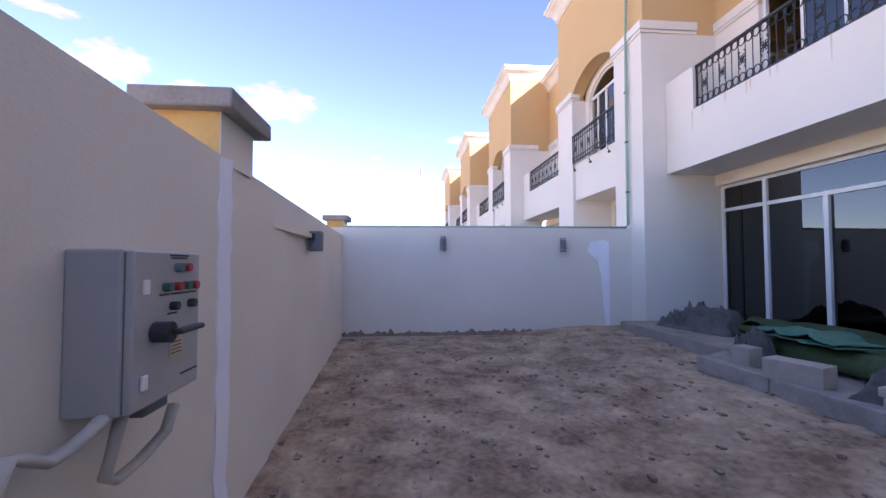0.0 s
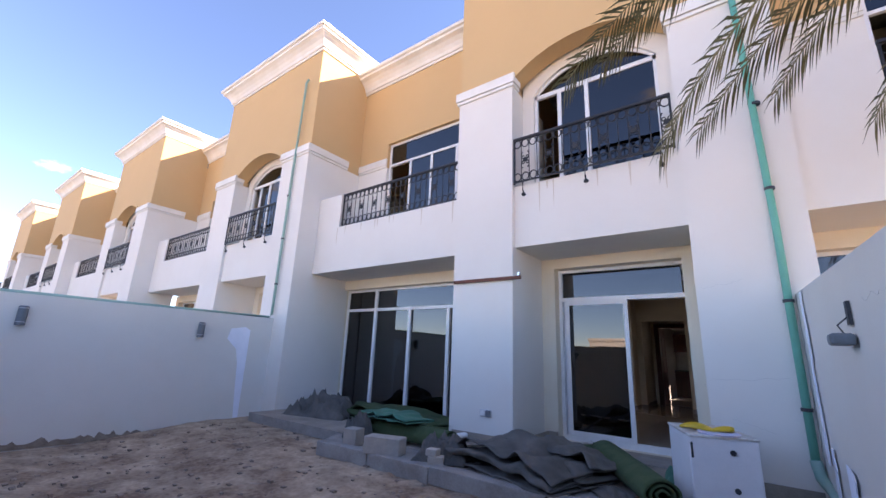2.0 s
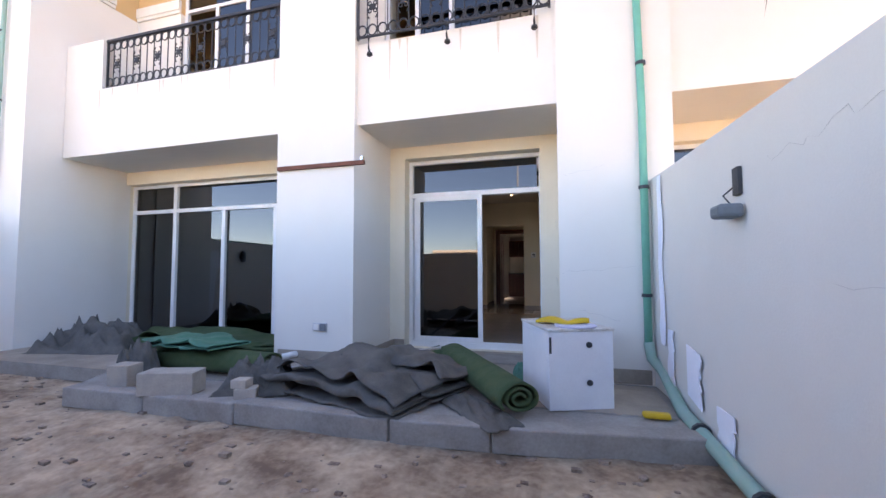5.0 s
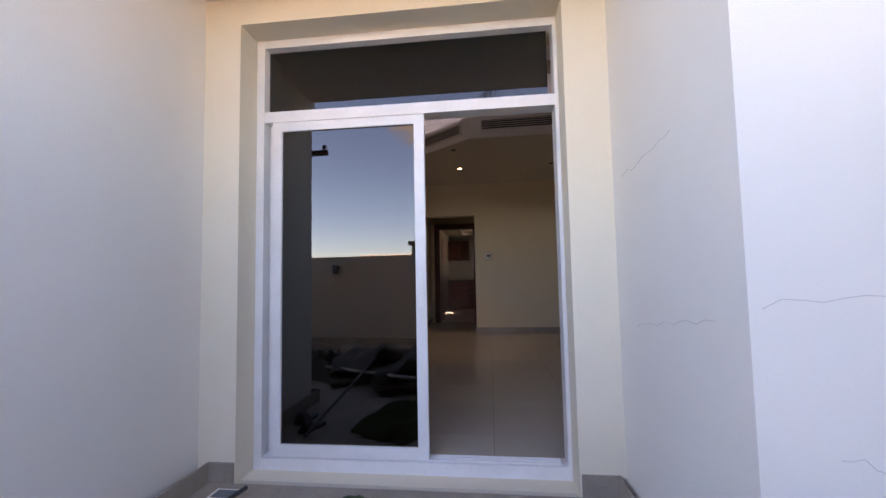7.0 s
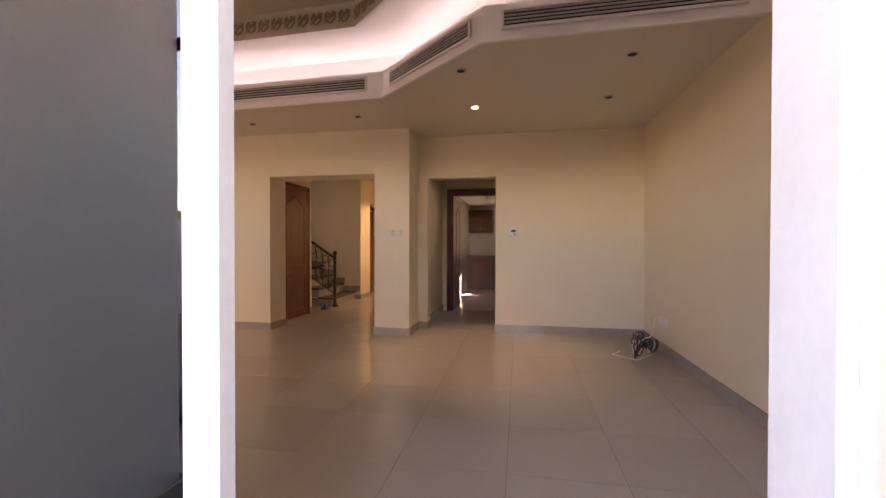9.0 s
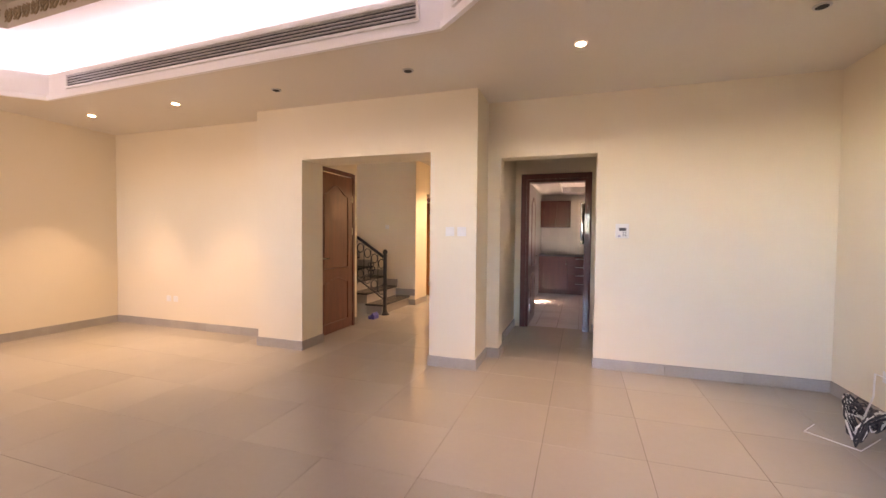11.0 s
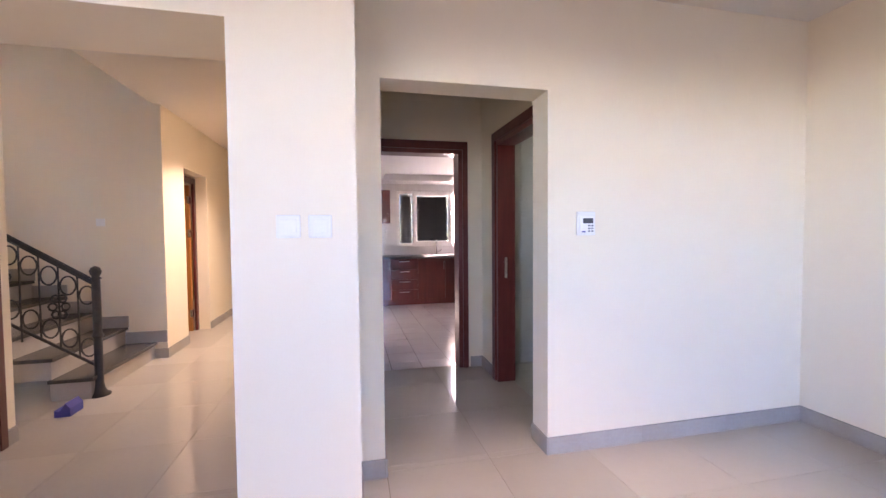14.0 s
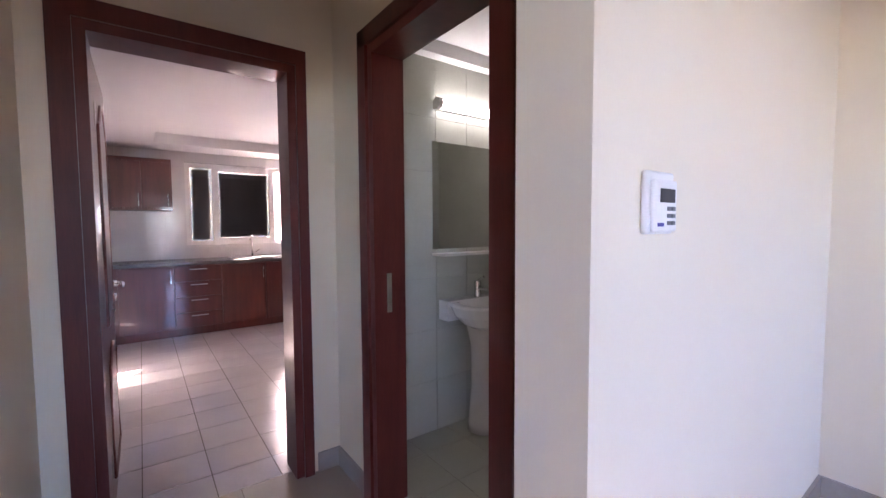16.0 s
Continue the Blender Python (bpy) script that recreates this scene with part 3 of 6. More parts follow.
# ---------- interior ----------
CH = 2.712
RX, LX, BY = 2.09, -6.37, 5.16
structure("wall_east", boxes((RX, RX + 0.2, 0.08, BY + 0.2, 0, 3.6)), INWALL, "plain cream painted living room wall", "wall")
structure("wall_west", boxes((LX - 0.2, LX, 0.08, 5.2, 0, 3.6)), INWALL, "plain cream painted living room wall", "wall")
structure("wall_front", boxes((LX, -6.06, 0.121, 0.16, 0, 3.6), (-2.2, DL, 0.121, 0.16, 0, 3.6), (DR, RX, 0.121, 0.16, 0, 3.6), (DL, DR, 0.121, 0.16, 2.5, 3.6), (-6.06, -2.2, 0.121, 0.16, 2.45, 3.6)), INWALL, "cream painted inner face of the window wall", "wall")
O1L, O1R, O1Y, OT = -2.905, -1.38, 4.672, 2.13
O2L, O2R = -0.77, 0.186
structure("wall_back_west", boxes((LX, -3.517, 4.99, 5.15, 0, CH)), INWALL, "plain cream painted living room wall", "wall")
structure("wall_back_pier_west", boxes((-3.517, O1L, O1Y, 5.06, 0, CH)), INWALL, "cream pier beside the hall opening", "wall")
structure("wall_back_pier_east", boxes((O1R, -0.905, O1Y, 5.30, 0, CH)), INWALL, "cream pier between hall and passage openings", "wall")
structure("wall_back_beam", boxes((O1L, O1R, O1Y, 5.10, OT, CH)), INWALL, "cream beam over the hall opening", "wall")
structure("wall_back_east", boxes((-0.905, O2L, BY, BY + 0.2, 0, CH), (O2R, RX, BY, BY + 0.2, 0, CH), (O2L, O2R, BY, BY + 0.2, OT, CH)), INWALL, "cream wall with a passage opening", "wall")
# hall
WX = -3.06
structure("wall_hall_west", boxes((WX - 0.15, WX, 5.06, 5.09, 0, CH), (WX - 0.15, WX, 5.09, 6.02, 2.17, CH), (WX - 0.15, WX, 6.02, 6.12, 0, CH), (WX - 1.6, WX - 0.15, 6.0, 6.12, 0, 5.4)), INWALL, "cream hall wall round the timber door", "wall")
structure("wall_stair_back", boxes((-5.2, -2.876, 7.92, 8.06, 0, 5.4)), INWALL, "cream stairwell wall", "wall")
structure("wall_hall_north", boxes((-3.02, -2.876, 8.06, 8.5, 0, CH), (-3.02, -2.876, 8.5, 9.3, OT, CH), (-3.3, -2.876, 9.3, 12.2, 0, CH), (-5.2, -1.2, 12.0, 12.2, 0, CH)), INWALL, "cream hall wall with a doorway", "wall")
structure("wall_hall_side_room", boxes((-5.2, -5.0, 8.06, 12.2, 0, CH), (-5.0, -3.02, 9.34, 9.5, 0, CH)), INWALL, "cream wall of the side room", "wall")
structure("wall_hall_east", boxes((O1R, -0.86, 5.30, 6.82, 0, CH), (O1R, -0.9, 6.82, 12.2, 0, CH)), INWALL, "cream wall between hall and kitchen", "wall")
structure("wall_stair_west", boxes((-5.4, -5.2, 6.0, 8.06, 0, 5.4)), INWALL, "cream stairwell wall", "wall")
# passage
KY = 6.815
structure("wall_passage_end", boxes((-0.86, -0.70, KY, KY + 0.15, 0, CH), (0.13, 0.33, KY, KY + 0.15, 0, CH), (-0.70, 0.13, KY, KY + 0.15, 2.12, CH)), INWALL, "cream wall round the kitchen door", "wall")
BX = 0.33
structure("wall_passage_east", boxes((BX, BX + 0.13, BY + 0.2, 5.55, 0, CH), (BX, BX + 0.13, 6.39, KY, 0, CH), (BX, BX + 0.13, 5.55, 6.39, 2.12, CH)), INWALL, "cream wall round the bathroom door", "wall")
# ceilings
TRAY = [(-5.5, 0.75), (1.9, 0.75), (2.088, 0.85), (2.088, 2.45), (0.24, 2.5), (-0.84, 3.44), (-5.2, 3.6), (-5.6, 3.2)]


def offset(poly, d):
    """Moves an outline outward by d."""
    c = Vector((sum(p[0] for p in poly) / len(poly), sum(p[1] for p in poly) / len(poly)))
    out = []
    k = len(poly)
    for i in range(k):
        a, b, e = Vector(poly[i - 1]), Vector(poly[i]), Vector(poly[(i + 1) % k])
        n1 = Vector(((b - a).y, -(b - a).x)).normalized()
        n2 = Vector(((e - b).y, -(e - b).x)).normalized()
        s = (n1 + n2).normalized()
        out.append(tuple(b + s * d / max(0.5, s.dot(n1))))
    return out


def ring(pa, za, pb, zb, bm=None):
    """A strip between two outlines."""
    bm = bm or bmesh.new()
    k = len(pa)
    A = [bm.verts.new((*p, za)) for p in pa]
    B_ = [bm.verts.new((*p, zb)) for p in pb]
    for i in range(k):
        bm.faces.new((A[i], A[(i + 1) % k], B_[(i + 1) % k], B_[i]))
    return bm


def polyface(poly, z):
    bm = bmesh.new()
    bm.faces.new([bm.verts.new((*p, z)) for p in poly])
    return bm


def ceiling_with_hole():
    bm = bmesh.new()
    outer = [(LX, 0.1), (RX, 0.1), (RX, 0.85), (RX, 2.45), (RX, 5.2), (-0.84, 5.2), (LX, 5.2), (LX, 3.2)]
    return ring(outer, CH, TRAY, CH, bm)


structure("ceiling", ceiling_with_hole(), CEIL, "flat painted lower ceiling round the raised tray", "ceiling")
P_SET = [(min(max(x, LX + 0.02), RX - 0.001), max(y, 0.13)) for x, y in offset(TRAY, 0.32)]
P_IN = offset(TRAY, -0.38)
FZ0, FZ1 = 2.655, 2.93
tray = tagged(part("ceiling_tray", ring(TRAY, FZ0, TRAY, FZ1), CEILW), "white stepped tray ceiling edge with air slots and cove light", "ceiling", kind="structure")
TIN = offset(TRAY, 0.03)
bm = ring(offset(TRAY, -0.03), FZ0 - 0.0, TRAY, FZ0)
ring(offset(TRAY, -0.03), FZ0, offset(TRAY, -0.03), FZ0 + 0.05, bm)
ring(offset(TRAY, -0.03), FZ0 + 0.05, TRAY, FZ0 + 0.06, bm)
ring(TRAY, FZ0, offset(TRAY, 0.06), CH, bm)
part("lower_lip", bm, CEILW, tray)
part("cove_shelf", ring(TRAY, FZ1, P_SET, FZ1 - 0.03), CEILW, tray)
part("cove_wall", ring(P_SET, FZ1 - 0.03, P_SET, 3.22), CEILW, tray)
part("cove_top", ring(P_SET, 3.22, P_IN, 3.22), CEILW, tray)
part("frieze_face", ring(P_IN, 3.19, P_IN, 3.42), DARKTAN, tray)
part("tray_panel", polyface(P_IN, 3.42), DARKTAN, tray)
part("cove_light", ring(offset(TRAY, 0.20), FZ1 + 0.006, offset(TRAY, 0.15), FZ1 + 0.006), COVEGLOW, tray, "glowing cool white cove strip")
structure("roof_slab", boxes((LX - 0.2, RX + 0.2, 0.1, 5.2, 3.6, 3.65)), CEIL, "slab above the tray ceiling", "ceiling")
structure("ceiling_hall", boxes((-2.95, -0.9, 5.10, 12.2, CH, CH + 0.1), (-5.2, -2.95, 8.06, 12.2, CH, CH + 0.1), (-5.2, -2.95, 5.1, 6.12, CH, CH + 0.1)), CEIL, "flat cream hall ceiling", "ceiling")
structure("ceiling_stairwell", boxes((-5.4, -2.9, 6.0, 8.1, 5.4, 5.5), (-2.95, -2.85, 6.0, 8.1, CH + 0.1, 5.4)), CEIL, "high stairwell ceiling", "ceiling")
# unseen wall, added to keep sky light from leaking into the stairwell
structure("wall_stair_south", boxes((-5.4, -2.8, 5.86, 5.996, CH + 0.004, 5.5)), INWALL, "unseen upper stairwell wall added to stop a light leak", "wall")
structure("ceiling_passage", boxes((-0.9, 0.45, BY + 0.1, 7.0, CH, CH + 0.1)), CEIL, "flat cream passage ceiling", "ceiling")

# carved frieze round the tray
orn = bpy.data.meshes.new("ornament")
bm = bmesh.new()
for s in (-1, 1):
    tube(bm, [(s * (0.005 + 0.045 * math.sin(u * 2.8)), -0.006, -0.055 + 0.11 * u) for u in [j / 8 for j in range(9)]], 0.009, 5)
    tube(bm, [(s * 0.022 + 0.014 * math.cos(a), -0.006, 0.02 + 0.014 * math.sin(a)) for a in [2 * math.pi * j / 8 for j in range(8)]], 0.007, 5, True)
tube(bm, [(-0.06, -0.006, -0.05), (0.06, -0.006, 0.05)], 0.007, 5)
bm.to_mesh(orn)
bm.free()
orn.materials.append(FRIEZE)
for a, e in zip(P_IN, P_IN[1:] + P_IN[:1]):
    a, e = Vector(a), Vector(e)
    L = (e - a).length
    d = (e - a).normalized()
    inward = Vector((-d.y, d.x))
    for i in range(int(L / 0.14)):
        p = a + d * (0.1 + 0.14 * i) + inward * 0.002
        ob = new("ornament", orn)
        ob.parent = tray
        ob.matrix_basis = pose(p.x, p.y, 3.30, 0, 0, math.degrees(math.atan2(d.y, d.x)) + 180)

# air slots in the tray fascia
grp = "slot diffusers of the tray ceiling"


def diffuser(a, b, name_z=(2.76, 2.87)):
    a, b = Vector(a), Vector(b)
    d = (b - a).normalized()
    ang = math.degrees(math.atan2(d.y, d.x))
    L = (b - a).length
    t = thing("air_diffuser", "long white linear slot air diffuser in tray fascia", "air diffuser", pose(a.x, a.y, 0, 0, 0, ang), grp)
    z0, z1 = name_z
    local("backing", boxes((0.05, L - 0.05, -0.012, -0.006, z0, z1)), DARK, t)
    local("frame", boxes((0.03, L - 0.03, -0.024, -0.004, z1, z1 + 0.02), (0.03, L - 0.03, -0.024, -0.004, z0 - 0.02, z0), (0.03, 0.05, -0.024, -0.004, z0, z1), (L - 0.05, L - 0.03, -0.024, -0.004, z0, z1)), ALU, t)
    for i in range(4):
        z = z0 + (z1 - z0) * (i + 0.7) / 4.4
        local("slat", boxes((0.05, L - 0.05, -0.024, -0.012, z, z + 0.009)), ALUG, t)


diffuser((-4.9, 3.585), (-0.98, 3.445))
diffuser((-0.76, 3.37), (0.17, 2.56))
diffuser((0.34, 2.497), (1.97, 2.453))

# daylight through the wide window
wl_ = bpy.data.lights.new("window_sky", "AREA")
wl_.shape, wl_.size, wl_.size_y, wl_.energy, wl_.color = "RECTANGLE", 3.7, 2.3, 1.0, (0.92, 0.95, 1.0)
new("window_sky", wl_).matrix_world = look((-4.13, 0.2, 1.2), (-4.13, 3.0, 0.9))

# downlights
for i, (x, y, lit) in enumerate(((-5.55, 4.2, 1), (-4.15, 4.17, 1), (-2.8, 4.15, 0), (-1.38, 4.1, 0), (0.02, 4.02, 1), (1.4, 3.95, 0), (0.0, 3.05, 0), (1.38, 2.98, 0))):
    t = thing("downlight", ("lit warm" if lit else "unlit") + " round recessed ceiling downlight", "downlight", group="ceiling downlights")
    part("rim", lathe(bmesh.new(), [(0.045, CH - 0.008), (0.048, CH - 0.004), (0.048, CH + 0.002)], x, y), ALUG, t)
    part("lens", lathe(bmesh.new(), [(0.03, CH - 0.011), (0.034, CH - 0.009)], x, y), SPOTGLOW if lit else DARK, t)
    if lit:
        ld = bpy.data.lights.new("downlight_beam", "SPOT")
        ld.energy, ld.spot_size, ld.spot_blend, ld.color, ld.shadow_soft_size = 2.2, radians(70), 0.7, (1.0, 0.85, 0.66), 0.03
        lo = new("downlight_beam", ld)
        lo.matrix_world = look((x, y, CH - 0.03), (x, y + 0.0001, 0))

# unseen downlight added to give the hall its warm light
for hx, hy in ((-2.0, 8.4),):
    t = thing("hall_downlight", "unseen warm round downlight added in the hall ceiling", "downlight", group="hall downlights")
    part("rim", lathe(bmesh.new(), [(0.045, CH - 0.008), (0.048, CH - 0.004), (0.048, CH + 0.002)], hx, hy), ALUG, t)
    part("lens", lathe(bmesh.new(), [(0.03, CH - 0.011), (0.034, CH - 0.009)], hx, hy), SPOTGLOW, t)
    ld = bpy.data.lights.new("hall_beam", "SPOT")
    ld.energy, ld.spot_size, ld.spot_blend, ld.color, ld.shadow_soft_size = 4.0, radians(125), 0.7, (1.0, 0.86, 0.68), 0.05
    new("hall_beam", ld).matrix_world = look((hx, hy, CH - 0.03), (hx, hy + 0.0001, 0))

# ---------- doors ----------


def panel_door(name, label, m, w, h, material):
    """Panelled timber door; hinge edge at x=0, leaf to +x, faces -y."""
    t = thing(name, label, "door", m)
    local("leaf", rbox(0, w, 0, 0.04, 0.006, h, 0.003), material, t)
    for side, yy in ((-1, -0.006), (1, 0.046)):
        y0, y1 = (yy, 0.001) if side < 0 else (0.039, yy)
        up = [(0.13, 0.86), (w - 0.13, 0.86)] + [(w - 0.13 - (w - 0.26) * i / 16, h - 0.28 + 0.13 * (0.5 - 0.5 * math.cos(2 * math.pi * i / 16))) for i in range(17)]
        lo_ = [(0.13, 0.14), (w - 0.13, 0.14)] + [(w - 0.13 - (w - 0.26) * i / 16, 0.66 + 0.07 * (0.5 - 0.5 * math.cos(2 * math.pi * i / 16))) for i in range(17)]
        for pts in (up, lo_):
            cx = sum(p[0] for p in pts) / len(pts)
            cz = sum(p[1] for p in pts) / len(pts)
            inner = [(cx + (x - cx) * 0.9, cz + (z - cz) * 0.95) for x, z in pts]
            local("panel", extrude_poly(inner, "y", y0, y1), material, t)
            bmm = bmesh.new()
            tube(bmm, [(x, (y0 if side < 0 else y1) + 0.003 * side * -1, z) for x, z in pts], 0.009, 6, True)
            local("moulding", bmm, material, t)
        bmh = bmesh.new()
        hy = -0.05 if side < 0 else 0.09
        tube(bmh, [(w - 0.06, 0.0 if side < 0 else 0.04, 1.0), (w - 0.06, hy, 1.0), (w - 0.10, hy, 1.0), (w - 0.19, hy, 0.997)], 0.009, 8)
        lathe(bmh, [(0.024, 0.985), (0.024, 1.015)], w - 0.06, 0.0 if side < 0 else 0.04, 12)
        lathe(bmh, [(0.02, 0.9), (0.02, 0.94)], w - 0.06, 0.0 if side < 0 else 0.04, 12)
        local("handle", bmh, CHROME, t, "chrome lever handle", True)
    for z in (0.25, 1.35, 1.8):
        local("hinge", boxes((-0.004, 0.02, -0.006, 0.046, z - 0.05, z + 0.05)), CHROME, t)
    return t


def casing(name, label, pts):
    return tagged(part(name, boxes(*pts), WOODD), label, "door frame", kind="structure")


panel_door("timber_door", "closed red-brown varnished timber door with arched panels", pose(WX - 0.03, 5.98, 0, 0, 0, -90), 0.84, 2.10, WOOD)
casing("door_frame_hall", "red-brown timber frame of the hall door", ((WX - 0.06, WX + 0.02, 5.98, 6.03, 0, 2.16), (WX - 0.06, WX + 0.02, 5.09, 5.135, 0, 2.16), (WX - 0.06, WX + 0.02, 5.135, 5.98, 2.11, 2.165)))
# kitchen door
casing("door_frame_kitchen", "mahogany timber frame of the kitchen door", ((-0.775, -0.70, KY - 0.025, KY + 0.005, 0, 2.19), (0.13, 0.180, KY - 0.025, KY + 0.005, 0, 2.19), (-0.70, 0.13, KY - 0.025, KY + 0.005, 2.115, 2.19), (-0.705, -0.66, KY - 0.01, KY + 0.17, 0, 2.12), (0.09, 0.135, KY - 0.01, KY + 0.17, 0, 2.12), (-0.66, 0.09, KY - 0.01, KY + 0.17, 2.075, 2.12)))
panel_door("kitchen_door", "open mahogany timber kitchen door swung inward", pose(-0.66, KY + 0.17, 0, 0, 0, 90), 0.74, 2.06, WOODD)
# bathroom door frame
casing("door_frame_bathroom", "mahogany timber frame of the open bathroom doorway", ((BX - 0.025, BX + 0.005, 5.48, 5.555, 0, 2.19), (BX - 0.025, BX + 0.005, 6.385, 6.46, 0, 2.19), (BX - 0.025, BX + 0.005, 5.48, 6.46, 2.115, 2.19), (BX - 0.01, BX + 0.15, 5.55, 5.595, 0, 2.12), (BX - 0.01, BX + 0.15, 6.345, 6.39, 0, 2.12), (BX - 0.01, BX + 0.15, 5.595, 6.345, 2.075, 2.12)))
casing("door_frame_side", "dark timber frame of the hall side doorway", ((-3.05, -3.018, 8.44, 8.52, 0, 2.10), (-3.05, -3.018, 9.24, 9.31, 0, 2.10), (-3.05, -3.018, 8.52, 9.24, 2.02, 2.10)))
# the leaf's honey colour stands in for warm light falling on it
panel_door("side_door", "open timber side room door, honey tone standing in for light", pose(-3.06, 9.22, 0, 0, 0, 172), 0.72, 2.0, pm("light-toned varnished wood", (0.42, 0.17, 0.04), (0.34, 0.13, 0.03), 3.0, 0.3, 0.05, fine=40, stretch=(6, 6, 0.6), coat=0.2))
part("strike_plate", boxes((BX + 0.05, BX + 0.075, 6.34, 6.346, 0.92, 1.10)), CHROME, bpy.data.objects["door_frame_bathroom"])

# ---------- kitchen ----------
KB = 11.05
KL, KR, KC = -0.86, 2.9, 2.42
structure("wall_kitchen_west", boxes((KL - 0.05, KL, KY + 0.15, KB, 0, KC)), KTILE, "white tiled kitchen wall", "wall")
structure("wall_kitchen_east", boxes((KR, KR + 0.15, KY, KB, 0, KC)), KTILE, "white tiled kitchen wall", "wall")
W0, W1, WZ0, WZ1 = -0.03, 1.42, 1.07, 2.17
structure("wall_kitchen_north", boxes((KL, W0, KB, KB + 0.2, 0, KC), (W1, KR, KB, KB + 0.2, 0, KC), (W0, W1, KB, KB + 0.2, 0, WZ0), (W0, W1, KB, KB + 0.2, WZ1, KC)), KTILE, "white kitchen wall with a window", "wall")
structure("wall_kitchen_south", boxes((0.46, KR, KY + 0.13, KY + 0.15, 0, KC)), KTILE, "white kitchen wall", "wall")
structure("ceiling_kitchen", boxes((KL, KR, KY + 0.15, KB, KC, KC + 0.08), (KL, KL + 0.5, KY + 0.15, KB, KC - 0.12, KC), (KL + 0.5, KR, KB - 0.5, KB, KC - 0.12, KC)), CEILW, "white kitchen ceiling with a dropped border", "ceiling")
win = tagged(new("window_2"), "white aluminium sliding kitchen window with grey glass", "window", kind="structure")
fy = KB + 0.05
part("window_frame", boxes((W0, W0 + 0.06, fy, fy + 0.06, WZ0, WZ1), (W1 - 0.06, W1, fy, fy + 0.06, WZ0, WZ1), (W0 + 0.06, W1 - 0.06, fy + 0.002, fy + 0.06, WZ0, WZ0 + 0.06), (W0 + 0.06, W1 - 0.06, fy + 0.002, fy + 0.06, WZ1 - 0.06, WZ1), (0.29, 0.37, fy - 0.02, fy + 0.06, WZ0, WZ1), (1.02, 1.09, fy - 0.02, fy + 0.06, WZ0, WZ1), (0.37, 1.02, fy - 0.02, fy, WZ0 + 0.06, WZ0 + 0.1), (0.37, 1.02, fy - 0.02, fy, WZ1 - 0.1, WZ1 - 0.06)), ALU, win)
part("pane", boxes((W0 + 0.06, 0.29, fy + 0.02, fy + 0.026, WZ0 + 0.06, WZ1 - 0.06)), KGLASS, win)
part("pane", boxes((0.37, 1.02, fy + 0.02, fy + 0.026, WZ0 + 0.1, WZ1 - 0.1)), KGLASS, win)
part("screen", boxes((W0 + 0.09, 0.26, fy + 0.04, fy + 0.05, WZ0 + 0.08, WZ1 - 0.08), (0.39, 1.0, fy + 0.04, fy + 0.05, WZ0 + 0.11, WZ1 - 0.11)), GREYP, win, "grey insect screen")
structure("wall_light_well", boxes((-1.5, 3.5, KB + 2.4, KB + 2.6, 0, 6.0)), STUCCO, "sunlit white wall outside the kitchen window", "wall")


kl = bpy.data.lights.new("kitchen_window_sky", "AREA")
kl.shape, kl.size, kl.size_y, kl.energy, kl.color = "RECTANGLE", 0.33, 1.0, 0.25, (1.0, 0.93, 0.95)
new("kitchen_window_sky", kl).matrix_world = look((1.23, KB + 0.15, 1.62), (1.23, 8.0, 0.9))


def cabinet(name, label, x0, x1, z0, z1, yf, yb, fronts):
    t = thing(name, label, "cabinet", group="kitchen cabinets")
    part("body", boxes((x0, x1, yf + 0.02, yb, z0, z1)), WOODD, t)
    for kind, a, b, c, d in fronts:
        f = part(kind, rbox(a + 0.003, b - 0.003, yf, yf + 0.02, c + 0.003, d - 0.003, 0.004), WOODD, t)
        bmh = bmesh.new()
        if kind == "drawer":
            m_ = (a + b) / 2
            tube(bmh, [(m_ - 0.09, yf - 0.002, d - 0.04), (m_ - 0.09, yf - 0.03, d - 0.04), (m_ + 0.09, yf - 0.03, d - 0.04), (m_ + 0.09, yf - 0.002, d - 0.04)], 0.006, 6)
        else:
            xx = b - 0.035
            zz = d - 0.05 if z0 < 0.5 else c + 0.17
            tube(bmh, [(xx, yf - 0.002, zz), (xx, yf - 0.03, zz), (xx, yf - 0.03, zz - 0.14), (xx, yf - 0.002, zz - 0.14)], 0.006, 6)
        part("handle", bmh, CHROME, f)
    return t


CF = 10.45
cabinet("base_cabinet", "mahogany kitchen base cabinet with one door", KL, -0.22, 0.1, 0.86, CF, KB, [("door", -0.75, -0.22, 0.1, 0.85)])
cabinet("drawer_cabinet", "mahogany kitchen cabinet with four drawers", -0.22, 0.28, 0.1, 0.86, CF, KB, [("drawer", -0.22, 0.28, 0.1 + 0.1875 * i, 0.2875 + 0.1875 * i) for i in range(4)])
cabinet("base_cabinet", "mahogany kitchen sink cabinet with two doors", 0.28, 1.24, 0.1, 0.86, CF, KB, [("door", 0.28, 0.80, 0.1, 0.85), ("door", 0.80, 1.24, 0.1, 0.85)])
cabinet("base_cabinet", "mahogany kitchen base cabinet with two doors", 1.24, 2.6, 0.1, 0.86, CF, KB, [("door", 1.24, 1.9, 0.1, 0.85), ("door", 1.9, 2.6, 0.1, 0.85)])
cabinet("wall_cabinet", "mahogany wall cabinet with two doors", KL, -0.19, 1.52, 2.14, KB - 0.34, KB, [("door", -0.78, -0.49, 1.54, 2.1), ("door", -0.49, -0.2, 1.54, 2.1)])
tagged(part("plinth", boxes((KL, 2.6, CF + 0.05, CF + 0.07, 0, 0.1)), WOODD), "mahogany plinth under kitchen cabinets", "plinth")
tagged(part("worktop", rbox(KL, 2.6, CF - 0.03, KB, 0.86, 0.90, 0.006), GRANITE), "dark speckled granite kitchen worktop on base cabinets", "worktop")
